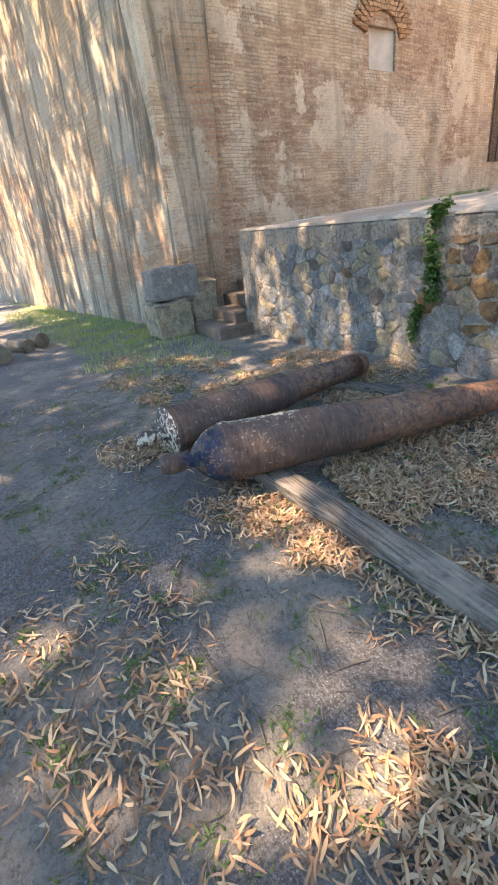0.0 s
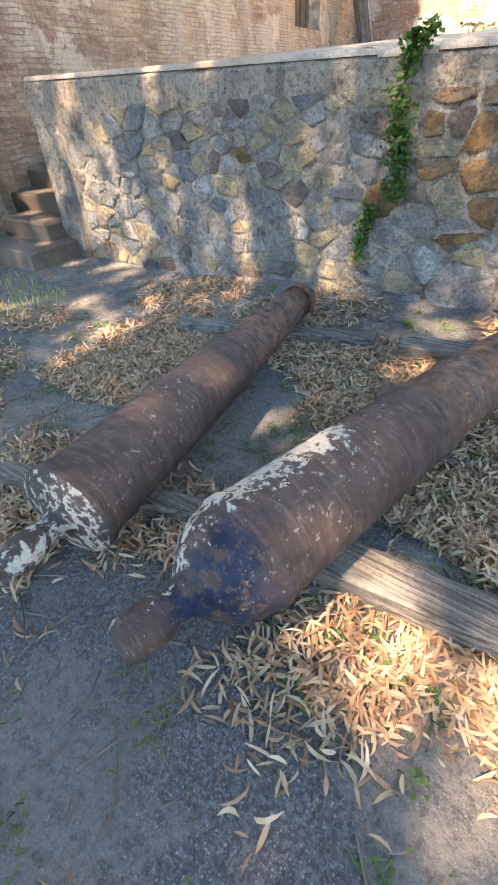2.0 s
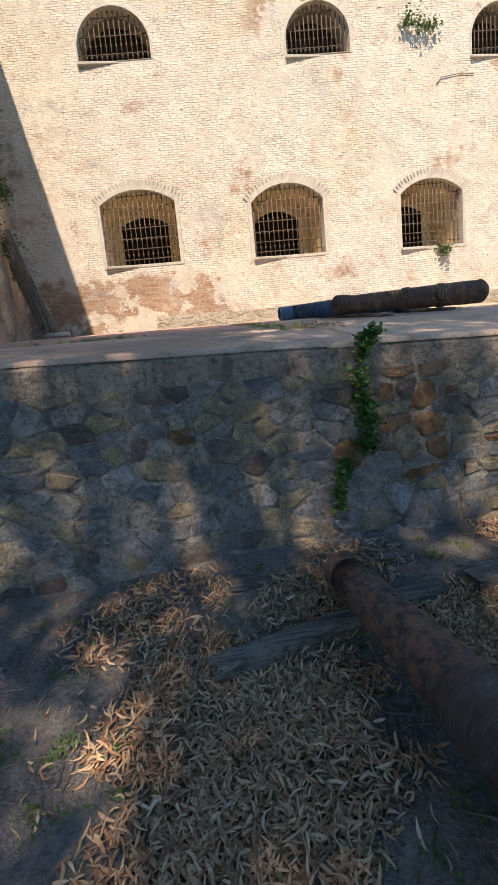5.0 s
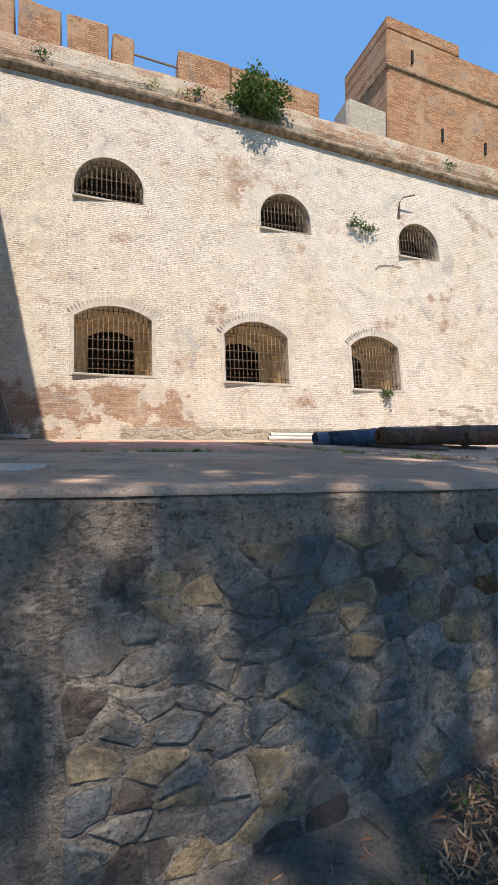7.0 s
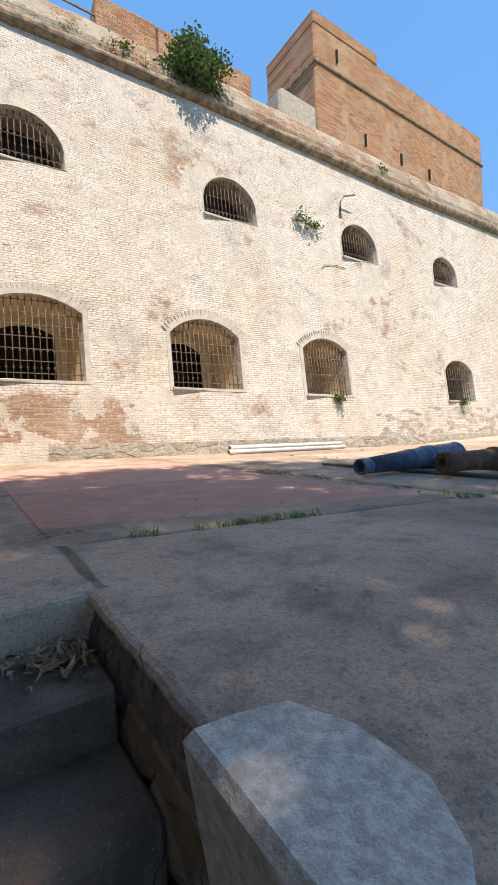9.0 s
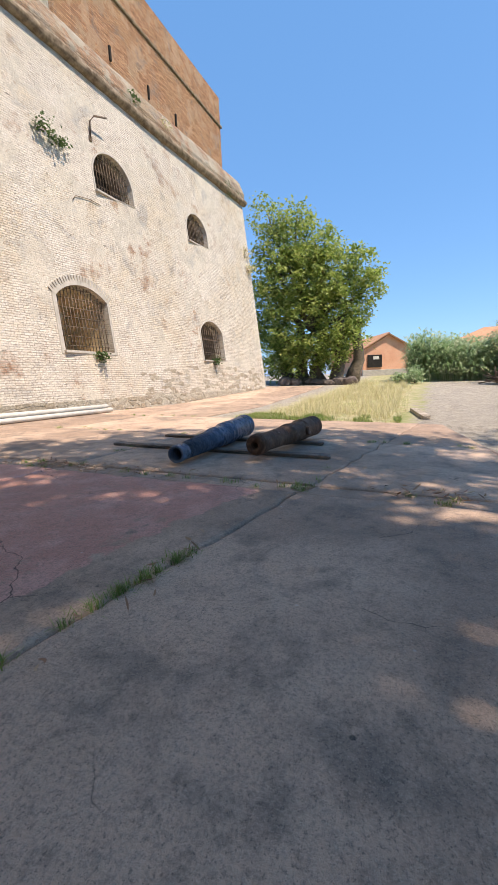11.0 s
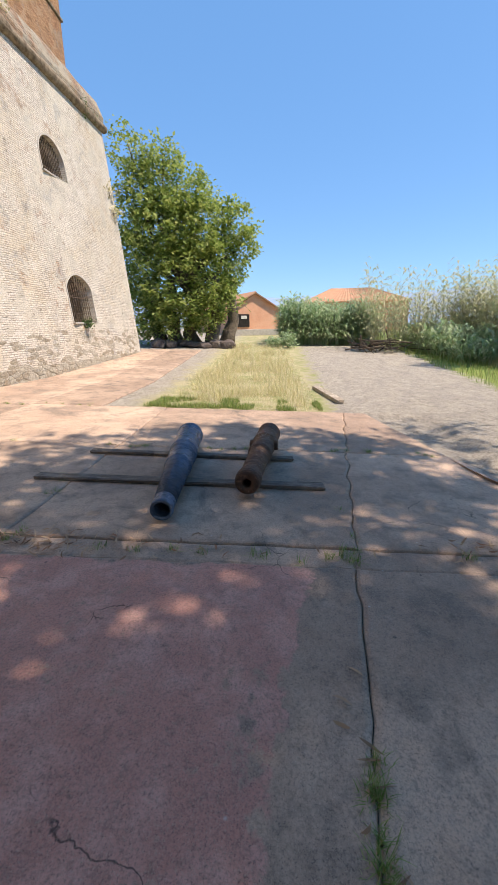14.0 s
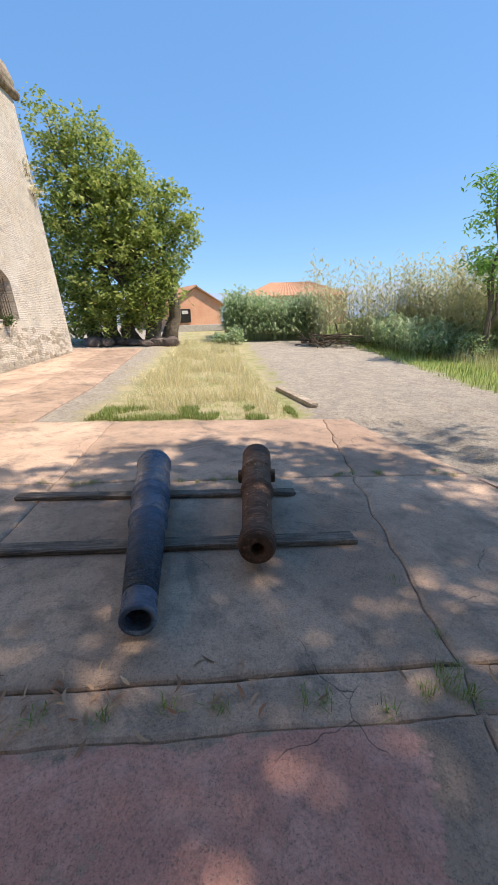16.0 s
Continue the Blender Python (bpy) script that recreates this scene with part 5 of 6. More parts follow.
for i, (y, z, r) in enumerate(((11.2, 4.5, 0.35), (11.6, 3.9, 0.3), (10.9, 8.4, 0.5), (11.0, 7.6, 0.6), (10.8, 6.8, 0.5), (11.3, 9.3, 0.35), (11.4, 5.9, 0.3))):
    bush("wall_weed", "leafy weeds hanging on the shaded wall", (-1.13 - 0.11 * y, y, z), (r * 0.6, r, r * 1.1), 26, 9, 0.12, WEED if i % 2 else IVY, 70 + i, (-1.24 - 0.11 * y - 0.02 * z, y, z))

# ---- big tree past the end of the building ----
rng = random.Random(8)
TB = Vector((27.0, 8.0, level(27, 8.0)))
fig = empty("fig_tree", Matrix.Translation(TB), "broad old leafy tree with a twisted trunk beside the fortress", "tree")
for dx, dy in ((0, 0), (0.3, 0.9), (-0.4, -0.9), (0.5, -1.5), (0.2, 1.7)):
    pts = limb(rng, (dx * 1.3, dy * 1.2, -0.2), (dx * 1.2, dy * 1.6, 3.8), 5, 0.15)
    tube("trunk", pts, [0.55, 0.42, 0.36, 0.32, 0.28, 0.22], BARK, fig, segs=9)
cl = []
lobes = [((0, 3.0, 4.6), (1.8, 1.6, 2.6)), ((0, 3.2, 7.4), (1.5, 1.4, 1.9)), ((0, -2.6, 6.6), (1.6, 1.3, 1.3)), ((0, 0.6, 3.6), (2.6, 3.6, 2.6)), ((0, -1.2, 4.7), (2.4, 2.0, 2.2)), ((0, 1.6, 6.2), (2.4, 2.6, 2.4)), ((0, -0.4, 6.6), (2.2, 2.2, 2.0)), ((0.3, 2.3, 8.6), (1.8, 1.6, 1.9)), ((0, 0.2, 8.2), (1.7, 1.6, 1.5)),
         ((0, 3.2, 10.4), (1.2, 1.1, 1.4)), ((0, 1.3, 9.9), (1.3, 1.2, 1.4)), ((0, -3.0, 5.6), (1.3, 0.9, 1.1)), ((-0.5, -1.3, 3.0), (1.4, 1.0, 1.8)), ((-0.6, 2.6, 1.9), (1.6, 1.8, 1.6)), ((-1.2, 0.9, 1.7), (1.4, 2.4, 1.4)), ((-1.0, -0.8, 2.0), (1.2, 1.2, 1.2))]
for c, r in lobes:
    tube("limb", limb(rng, (0, 0.3, 3.2), (c[0], c[1], c[2] + 0.3 * r[2]), 5, 0.25), [0.20, 0.16, 0.12, 0.09, 0.06, 0.03], BARK, fig, segs=6)
    count = int(26 * r[0] * r[1] * r[2] ** 0.6)
    k = 0
    while k < count:
        v = Vector((rng.uniform(-1, 1), rng.uniform(-1, 1), rng.uniform(-1, 1)))
        if 0.45 < v.length < 1 + 0.25 * noise.noise(v * 2.5 + Vector(c)):
            cl.append((Vector(c) + Vector((v.x * r[0], v.y * r[1], v.z * r[2])), rng.uniform(0.3, 0.55)))
            k += 1
leaf_cloud("crown", cl, rng, 18, 0.24, TREE_LEAF, fig, 0.55)
for k in range(7):
    x, y = 25.6 + rng.uniform(-0.6, 0.6), 5.9 + 0.65 * k
    st = empty("boulder", Matrix.Translation((x, y, level(x, y))), "weathered boulder at the foot of the old tree", "rock", "boulders under the tree")
    bm = bmesh.new()
    bmesh.ops.create_icosphere(bm, subdivisions=2, radius=1.0)
    sx, sy, sz = rng.uniform(0.35, 0.7), rng.uniform(0.4, 0.8), rng.uniform(0.18, 0.4)
    for v in bm.verts:
        f = 1 + 0.25 * noise.noise(v.co * 1.6 + Vector((k * 3.1, 0, 0)))
        v.co = Vector((v.co.x * sx, v.co.y * sy, v.co.z * sz)) * f + Vector((0, 0, sz * 0.5))
    part("stone", bm, STONE_DARK, st)

# ---- lawn, verge, reeds, sapling ----
def area_points(rng, n, x0, x1, y0, y1, keep=lambda x, y: True, ground=None):
    out = []
    g = ground or (lambda x, y: level(x, y) - 0.03)
    while len(out) < n:
        x, y = rng.uniform(x0, x1), rng.uniform(y0, y1)
        if keep(x, y):
            out.append((x, y, g(x, y)))
    return out


rng = random.Random(9)


def lawn_keep(x, y):
    e = 0.5 * noise.noise((x * 0.7, y * 0.7, 1))
    left = 6.2 + e - 0.04 * max(x - 13, 0)
    return 2.15 + 0.01 * x + 0.3 * e < y < left and x > 9.75 + 0.5 * e + 0.2 * noise.noise((x * 3, y * 3, 1)) and noise.noise((x * 0.8, y * 0.8, 3)) > -0.3


def tall_keep(x, y):
    return lawn_keep(x - 0.5, y) and lawn_keep(x, y + 0.4) and lawn_keep(x, y - 0.3) and noise.noise((x * 1.1, y * 1.1, 13)) > -0.2


tagged(blades("dry_grass", area_points(rng, 13000, 9.3, 27, 1.5, 8.0, tall_keep), rng, 0.42, 0.008, 0.45, STRAW, 3, None, 0.2), "tall dry yellow grass on the lawn", "grass", kind="stuff")
tagged(blades("dry_turf", area_points(rng, 15000, 9.3, 27, 1.5, 8.0, lawn_keep), rng, 0.11, 0.010, 0.8, STRAW, 2, None, 0.2), "short dry straw coloured turf", "grass", kind="stuff")
tagged(blades("short_grass", area_points(rng, 6000, 9.3, 10.9, 1.9, 7.2, lambda x, y: lawn_keep(x, y) and noise.noise((x * 1.3, y * 1.3, 4)) > -0.05), rng, 0.12, 0.014, 0.6, GRASS, 2), "short green grass along the slab edge", "grass", kind="stuff")


def verge_keep(x, y):
    return y < -3.4 - 0.02 * x + 0.5 * noise.noise((x * 0.4, y * 0.4, 2)) and y > -12


tagged(blades("verge_grass", area_points(rng, 16000, 9, 40, -12, -3.5, verge_keep), rng, 0.30, 0.025, 0.5, GRASS, 2), "green grass verge beside the gravel road", "grass", kind="stuff")
tagged(blades("verge_straw", area_points(rng, 5000, 12, 30, -11, -6, verge_keep), rng, 0.6, 0.02, 0.35, STRAW, 2), "pale seeding grass on the verge", "grass", kind="stuff")


def reed_bed(name, label, pts, rng, height, material, lean=0.12, leaves=9, yaw=None):
    """Cane stems with arching leaves."""
    verts, faces = [], []
    stems = []
    for p in pts:
        h = height * rng.uniform(0.6, 1.2) * (1 + 0.25 * noise.noise((p[0] * 0.5, p[1] * 0.5, 15)))
        t, a = abs(rng.gauss(0, lean)), rng.uniform(0, 6.283) if yaw is None else yaw + rng.gauss(0, 0.5)
        d = Vector((math.cos(a), math.sin(a), 0)) * math.sin(t) + Vector((0, 0, math.cos(t)))
        stems.append((Vector(p), d, h))
    leafp = []
    for p, d, h in stems:
        s = d.orthogonal().normalized() * 0.015
        b = len(verts)
        verts += [p - s, p + s, p + d * h]
        faces.append((b, b + 1, b + 2))
        for k in range(leaves):
            o = p + d * h * (0.2 + 0.8 * (k + rng.random()) / leaves)
            a = rng.uniform(0, 6.283)
            e, l, w = Vector((math.cos(a), math.sin(a), 0)), rng.uniform(0.35, 0.75), rng.uniform(0.03, 0.06)
            q = Vector((-e.y, e.x, 0)) * w
            b = len(verts)
            mid, tip = o + e * l * 0.5 + Vector((0, 0, l * 0.35)), o + e * l + Vector((0, 0, l * 0.15))
            verts += [o, mid - q, mid + q, tip]
            faces += [(b, b + 1, b + 2), (b + 1, b + 3, b + 2)]
    return tagged(raw(name, verts, faces, material), label, "reeds", kind="stuff")


reed_bed("reed_bed", "dense green cane thicket beyond the road", area_points(rng, 1500, 27.5, 33, -3.6, 2.9, lambda x, y: x > 28.5 - 0.25 * y and y < 2.9 - 0.06 * (x - 27.5)), rng, 2.3, REED, 0.10, 10)
reed_bed("tall_reeds", "tall pale canes standing above the thicket", area_points(rng, 230, 25, 31, -8.5, -2.2), rng, 3.9, DRYREED, 0.12, 13)
reed_bed("willowy_reeds", "leaning feathery canes beside the road", area_points(rng, 900, 20, 29, -14, -7.5), rng, 3.9, DRYREED, 0.30, 12, 2.6)
reed_bed("reed_bed", "green undergrowth along the verge", area_points(rng, 900, 20, 30, -13, -4.9, lambda x, y: y < -4.0 - 0.08 * (31 - x)), rng, 1.5, REED, 0.35, 9)
for i, (x, y, r) in enumerate(((27.0, 3.3, 0.35), (26.6, 2.4, 0.6), (24.5, -5.6, 0.8), (22, -6.4, 0.7), (19.5, -7.2, 0.8))):
    bush("shrub", "grey green shrub at the edge of the canes", (x, y, level(x, y) + r * 0.7), (r, r, r * 0.8), 50, 12, 0.14, REED, 120 + i, (x, y, level(x, y)))

# brushwood heap
rng = random.Random(31)
heap = empty("brushwood_heap", Matrix.Translation((25.5, -2.4, level(25.5, -2.4))), "heap of dead grey branches beside the road", "brushwood")
for _ in range(46):
    c = Vector((rng.gauss(0, 0.5), rng.gauss(0, 0.9), rng.uniform(0.05, 0.6)))
    d = Vector((rng.gauss(0, 0.5), rng.gauss(0, 1), rng.gauss(0, 0.25))).normalized() * rng.uniform(0.4, 0.9)
    tube("branch", limb(rng, c - d, c + d, 3, 0.05), [0.04, 0.035, 0.025, 0.012], WOOD_DARK, heap, segs=5)

# slender tree by the verge
rng = random.Random(33)
SB = Vector((19.5, -7.7, level(19.5, -7.7)))
sap = empty("sapling", Matrix.Translation(SB), "slender young tree with fresh green feathery leaves", "tree")
cl = []
for k, (dx, dy, h) in enumerate(((0.0, 0.2, 7.4), (-0.3, -0.5, 8.8), (0.4, -1.0, 6.5))):
    tube("trunk", limb(rng, (0, 0, -0.1), (dx, dy, h), 7, 0.12), [0.09, 0.08, 0.07, 0.06, 0.05, 0.04, 0.03, 0.02], BARK, sap, segs=6)
    for _ in range(11):
        t = rng.uniform(0.45, 1.0)
        c = Vector((dx, dy, h)) * t + Vector((rng.gauss(0, 0.6), rng.gauss(0, 0.6), rng.gauss(0, 0.2)))
        cl.append((c, 0.55))
leaf_cloud("crown", cl, rng, 60, 0.24, SAPLING_LEAF, sap, 0.35)


# ---- houses and hills in the distance ----
def house(name, label, x, y0, y1, z0, eave, ridge, depth, wall_mat):
    """A gabled house, its gable end towards the fortress."""
    ob = empty(name, Matrix.Translation((x, y0, z0)) @ Matrix.Rotation(radians(28), 4, "Z"), label, "house")
    w, e, r = y1 - y0, eave - z0, ridge - z0
    v = [(0, 0, 0), (0, w, 0), (0, w, e), (0, w / 2, r), (0, 0, e)]
    v += [(depth, q, s) for _, q, s in v]
    raw("wall", v, [(4, 3, 2, 1, 0), (5, 6, 7, 8, 9), (0, 1, 6, 5), (1, 2, 7, 6), (4, 0, 5, 9)], wall_mat, ob)
    for sgn in (0, 1):
        a, b = ((-0.25, w + 0.35, e - 0.12), (-0.25, w / 2, r + 0.10)) if sgn else ((-0.25, -0.35, e - 0.12), (-0.25, w / 2, r + 0.10))
        rows = 22
        rv, rf = [], []
        for i in range(rows * 2 + 1):
            xx = -0.25 + (depth + 0.5) * i / (rows * 2)
            up = 0.05 if i % 2 else 0.0
            rv += [(xx, a[1], a[2] + up), (xx, b[1], b[2] + up)]
        for i in range(rows * 2):
            rf.append((2 * i, 2 * i + 2, 2 * i + 3, 2 * i + 1))
        roof = raw("roof", rv, rf, TILE, ob)
        s = roof.modifiers.new("thick", "SOLIDIFY")
        s.thickness = 0.1
    return ob


h1 = house("house", "low terracotta house with a tiled gable roof", 38.0, 2.72, 7.1, 2.6, 4.75, 5.95, 9.0, HOUSE)
part("base_course", box_bm((0.12, 4.5, 0.5), (-0.06, 2.19, 0.35), 0.02), CEMENT, h1)
# House window: a box in the same painted unlit black.
d = part("window", box_bm((0.1, 1.2, 1.0), (-0.05, 3.4, 1.3), 0.02), VOID, h1)
part("shutter", box_bm((0.06, 0.5, 0.25), (-0.1, 3.3, 1.55), 0.01), PIPE, h1)

# distant house with a hipped roof
h2 = empty("house", Matrix.Translation((58, -14, 2.6)), "distant house with an orange tiled hip roof behind the canes", "house")
part("wall", box_bm((8, 13.2, 3.7), (4, 6.6, 1.85), 0.03), HOUSE, h2)
eaves, ridge = [(-0.4, -0.4), (-0.4, 13.4), (8.4, 13.4), (8.4, -0.4)], [(4.0, 4.0, 5.55), (4.0, 9.2, 5.55)]
for name, low, high in (("roof_slope", (0, 1), (0, 1)), ("roof_slope", (2, 3), (1, 0)), ("hip", (1, 2), (1, 1)), ("hip", (3, 0), (0, 0))):
    rv, rf = [], []
    for i in range(61):
        t = i / 60
        p, q = Vector((*eaves[low[0]], 3.65)).lerp(Vector((*eaves[low[1]], 3.65)), t), Vector(ridge[high[0]]).lerp(Vector(ridge[high[1]]), t)
        up = Vector((0, 0, 0.07 if i % 2 else 0.0))
        rv += [p + up, q + up]
    rf = [(2 * i, 2 * i + 2, 2 * i + 3, 2 * i + 1) for i in range(60)]
    raw(name, rv, rf, TILE, h2)

# Distance haze is painted: pale blue is the hills' base colour.
HILL = plain_material("haze_painted_hill", (0.26, 0.36, 0.50), (0.30, 0.40, 0.55), 1.0, 0, 0.01, 0.0)
hv, hf = [], []
for i in range(81):
    a = radians(-75 + 150 * i / 80)
    h = 172 + 55 * noise.noise((i * 0.16, 2, 0)) + 22 * noise.noise((i * 0.5, 5, 0))
    for r, z in ((2300, -20), (2500, h * 0.6), (2800, h), (2950, -20)):
        hv.append((r * math.cos(a), r * math.sin(a), z))
for i in range(80):
    for k in range(3):
        hf.append((4 * i + k, 4 * i + 4 + k, 4 * i + 5 + k, 4 * i + 1 + k))
tagged(raw("hills_backdrop", hv, hf, HILL, smooth=True), "far hills with blue haze painted into their colour", "hills", kind="structure")

# ---- leaf litter and weeds in the yard ----
rng = random.Random(17)
spots = []
HEAPS = [(2.18, -0.3), (2.98, -0.55), (2.34, -0.82), (2.72, -1.12), (2.86, -1.39), (2.44, -1.4), (2.25, -1.6), (2.55, -1.6), (4.39, -0.2), (3.78, -0.79), (3.7, -1.03), (3.85, -1.3), (3.47, -0.82), (2.83, -1.09), (2.28, -1.1),
         (2.84, -2.2), (3.02, -2.06), (2.96, -2.3), (3.02, -2.55), (3.04, -2.7), (3.65, -2.28), (3.63, -2.16), (4.64, -0.6), (4.53, -1.27), (4.63, -1.66), (4.36, -1.6), (4.72, -0.92), (4.31, -2.50), (4.49, -2.24), (4.64, -2.2),
         (4.16, -2.29), (4.78, -3.05), (5.2, -3.09), (5.38, -3.18), (4.22, -3.16), (4.87, -3.39), (4.58, -3.5), (5.71, -2.71)]
MORE = [(5.43, -1.85), (5.84, -2.56), (5.17, -3.35), (0.12, -2.04), (0.68, -1.5), (4.9, -1.3), (5.1, -1.0), (1.3, -1.3), (1.6, -1.9), (1.1, -2.3), (4.84, -2.04), (5.3, -2.1), (2.0, -2.2), (1.9, -0.5), (3.3, -0.25), (4.2, -0.9)]
BARE = [(1.74, -0.92), (1.73, -1.27), (3.11, -1.25), (3.07, -1.62), (3.69, -1.75), (3.86, -1.7), (2.93, -1.79), (2.68, -1.94), (3.68, -2.52), (3.87, -2.45), (3.63, -1.55), (4.44, -2.70), (4.62, -2.5), (4.08, -2.75), (4.59, -2.75),
        (5.08, -2.6), (5.1, -2.39), (5.36, -2.7), (5.44, -2.33), (2.55, -3.28), (2.11, -2.4), (3.71, -3.32), (5.02, -1.6), (0.95, -1.8)]
for k, (cx, cy) in enumerate(HEAPS + MORE):
    dense = 900 if -2.0 < cy < -0.5 and cx > 2 else 430 if cy > -2.9 else 110
    for _ in range(dense):
        a, q = rng.uniform(0, 6.283), 0.30 * math.sqrt(rng.random()) * (1 + 0.5 * noise.noise((cx * 3, cy * 3, rng.random())))
        x, y = cx + q * math.cos(a), cy + q * math.sin(a) * 0.8
        if y < -0.07 and x < 6.2 and all((x - bx) ** 2 + (y - by) ** 2 > 0.17 ** 2 * rng.uniform(0.2, 1.3) for bx, by in BARE):
            spots.append(((x, y, yard(x, y) + rng.uniform(0.004, 0.035)), 0.42))
for _ in range(5200):
    x, y = rng.uniform(-3, 6.2), rng.uniform(-5, -0.1)
    if noise.noise((x * 1.2, y * 1.2, 9)) > 0.02:
        spots.append(((x, y, yard(x, y) + rng.uniform(0.005, 0.012)), 0.2))
tagged(scatter_leaves("leaf_litter", spots, rng, 0.072, 0.0100, LITTER, 0.8), "dry curled gum leaves littering the yard", "leaves", kind="stuff")

spots = []
for cx, cy, sx, sy, n in ((3.45, 5.6, 0.12, 0.45, 200), (3.55, 1.5, 0.12, 0.4, 90), (3.5, 4.3, 0.1, 0.4, 30), (1.6, 3.0, 0.5, 0.1, 14)):
    for _ in range(n):
        x, y = rng.gauss(cx, sx), rng.gauss(cy, sy)
        spots.append(((x, y, level(x, y) + rng.uniform(0.012, 0.03)), 0.25))
tagged(scatter_leaves("leaf_litter", spots, rng, 0.10, 0.016, LITTER), "dry leaves gathered in the slab joints", "leaves", kind="stuff")

pts = []
for _ in range(330):
    cx, cy = rng.uniform(1.5, 6.0), rng.uniform(-4.2, -0.15)
    r = rng.uniform(0.015, 0.05)
    for _ in range(rng.randint(10, 34)):
        x, y = rng.gauss(cx, r), rng.gauss(cy, r)
        pts.append((x, y, yard(x, y)))
rosettes = []
for _ in range(330):
    cx, cy = rng.uniform(1.2, 6.1), rng.uniform(-4.4, -0.15)
    if noise.noise((cx * 0.9, cy * 0.9, 21)) > -0.25:
        r = rng.uniform(0.012, 0.035)
        for _ in range(rng.randint(8, 22)):
            x, y = rng.gauss(cx, r), rng.gauss(cy, r)
            rosettes.append(((x, y, yard(x, y) + rng.uniform(0.008, 0.035)), 0.6))
tagged(scatter_leaves("broadleaf_weeds", rosettes, rng, 0.024, 0.011, WEED, 0.4), "small broad-leaved weeds in the cracked asphalt", "weeds", kind="stuff")
tagged(blades("weeds", pts, rng, 0.034, 0.009, 0.9, WEED, 3, None, 0.4), "small green weeds sprouting from the packed earth", "weeds", kind="stuff")
pts = []
for cx, cy, sx, sy, clumps_n, n in ((1.5, 3.05, 0.28, 0.03, 9, 40), (0.8, 3.12, 0.3, 0.03, 5, 30), (3.45, 2.85, 0.06, 0.10, 3, 40), (3.35, 3.5, 0.05, 0.2, 2, 26), (3.4, 4.5, 0.06, 0.3, 3, 30), (6.47, 5.3, 0.08, 0.5, 6, 45), (6.5, 2.3, 0.07, 0.2, 4, 40),
                                    (6.5, 8.1, 0.1, 0.5, 5, 40), (4.9, 5.85, 0.5, 0.06, 4, 30), (3.5, 1.5, 0.1, 0.25, 3, 30), (3.45, 6.0, 0.1, 0.4, 5, 40), (6.45, 1.2, 0.05, 0.1, 2, 30), (9.6, 8.5, 0.1, 0.8, 6, 40), (6.4, 3.9, 0.06, 0.15, 3, 35), (4.0, 2.75, 0.5, 0.04, 3, 20),
                                    (10.0, 11.2, 4.0, 0.15, 14, 40)):
    for _ in range(round(1.35 * clumps_n)):
        kx, ky = rng.gauss(cx, sx), rng.gauss(cy, sy)
        if kx < 3.2 and ky < 4:
            ky = joint_y(1, kx)
        for _ in range(n):
            x, y = rng.gauss(kx, 0.03), rng.gauss(ky, 0.025)
            pts.append((x, y, level(x, y) - 0.01))
tagged(blades("joint_weeds", pts, rng, 0.078, 0.006, 0.6, GRASS, 3, None, 0.3), "green grass tufts in the concrete joints", "weeds", kind="stuff")
pts = area_points(rng, 5000, -9, 1.2, -3.4, -0.75, lambda x, y: y > -2.3 + 0.16 * x + 0.5 * noise.noise((x, y, 6)) and y < -0.75 + 0.185 * min(x + 1.2, 0) and not (-1.0 < x < 0.3 and y > -0.7), yard)
tagged(blades("yard_grass", pts, rng, 0.09, 0.012, 0.6, GRASS, 2), "thin green grass at the foot of the old wall", "grass", kind="stuff")


# twigs and pebbles on the packed earth
rng = random.Random(77)
pts = [(x, y, yard(x, y) + 0.008) for x, y in ((rng.uniform(0.5, 6.3), rng.uniform(-5, -0.15)) for _ in range(900))]
tv, tf = [], []
for x, y, z in pts:
    a, l, bend = rng.uniform(0, 6.283), rng.uniform(0.06, 0.26), rng.gauss(0, 0.25)
    d, s = Vector((math.cos(a), math.sin(a), 0)), Vector((-math.sin(a), math.cos(a), 0))
    b = len(tv)
    for k in range(4):
        u = k / 3
        c, r = Vector((x, y, z)) + d * l * u + s * l * bend * u * (1 - u), 0.0030 * (1.2 - 0.8 * u)
        tv += [c + s * r, c + Vector((0, 0, 2 * r)), c - s * r]
    for k in range(3):
        i = b + 3 * k
        tf += [(i, i + 1, i + 4, i + 3), (i + 1, i + 2, i + 5, i + 4)]
tagged(raw("twigs", tv, tf, BARK), "thin dry twigs lying among the leaves", "twigs", kind="stuff")
pv, pf = [], []
for _ in range(6000):
    x, y = rng.uniform(0.3, 6.3), rng.uniform(-5, -0.1)
    r, b = rng.choice((0.003, 0.004, 0.005, 0.009)) * rng.uniform(0.7, 1.3), len(pv)
    z = yard(x, y) + r * 0.3
    pv += [(x + r * rng.uniform(0.7, 1.2), y, z), (x, y + r, z), (x - r * rng.uniform(0.7, 1.2), y, z), (x, y - r, z), (x + 0.2 * r, y, z + r * 0.8)]
    pf += [(b, b + 1, b + 4), (b + 1, b + 2, b + 4), (b + 2, b + 3, b + 4), (b + 3, b, b + 4)]
tagged(raw("pebbles", pv, pf, STONE_GREY), "small grey pebbles scattered over the yard", "pebbles", kind="stuff")


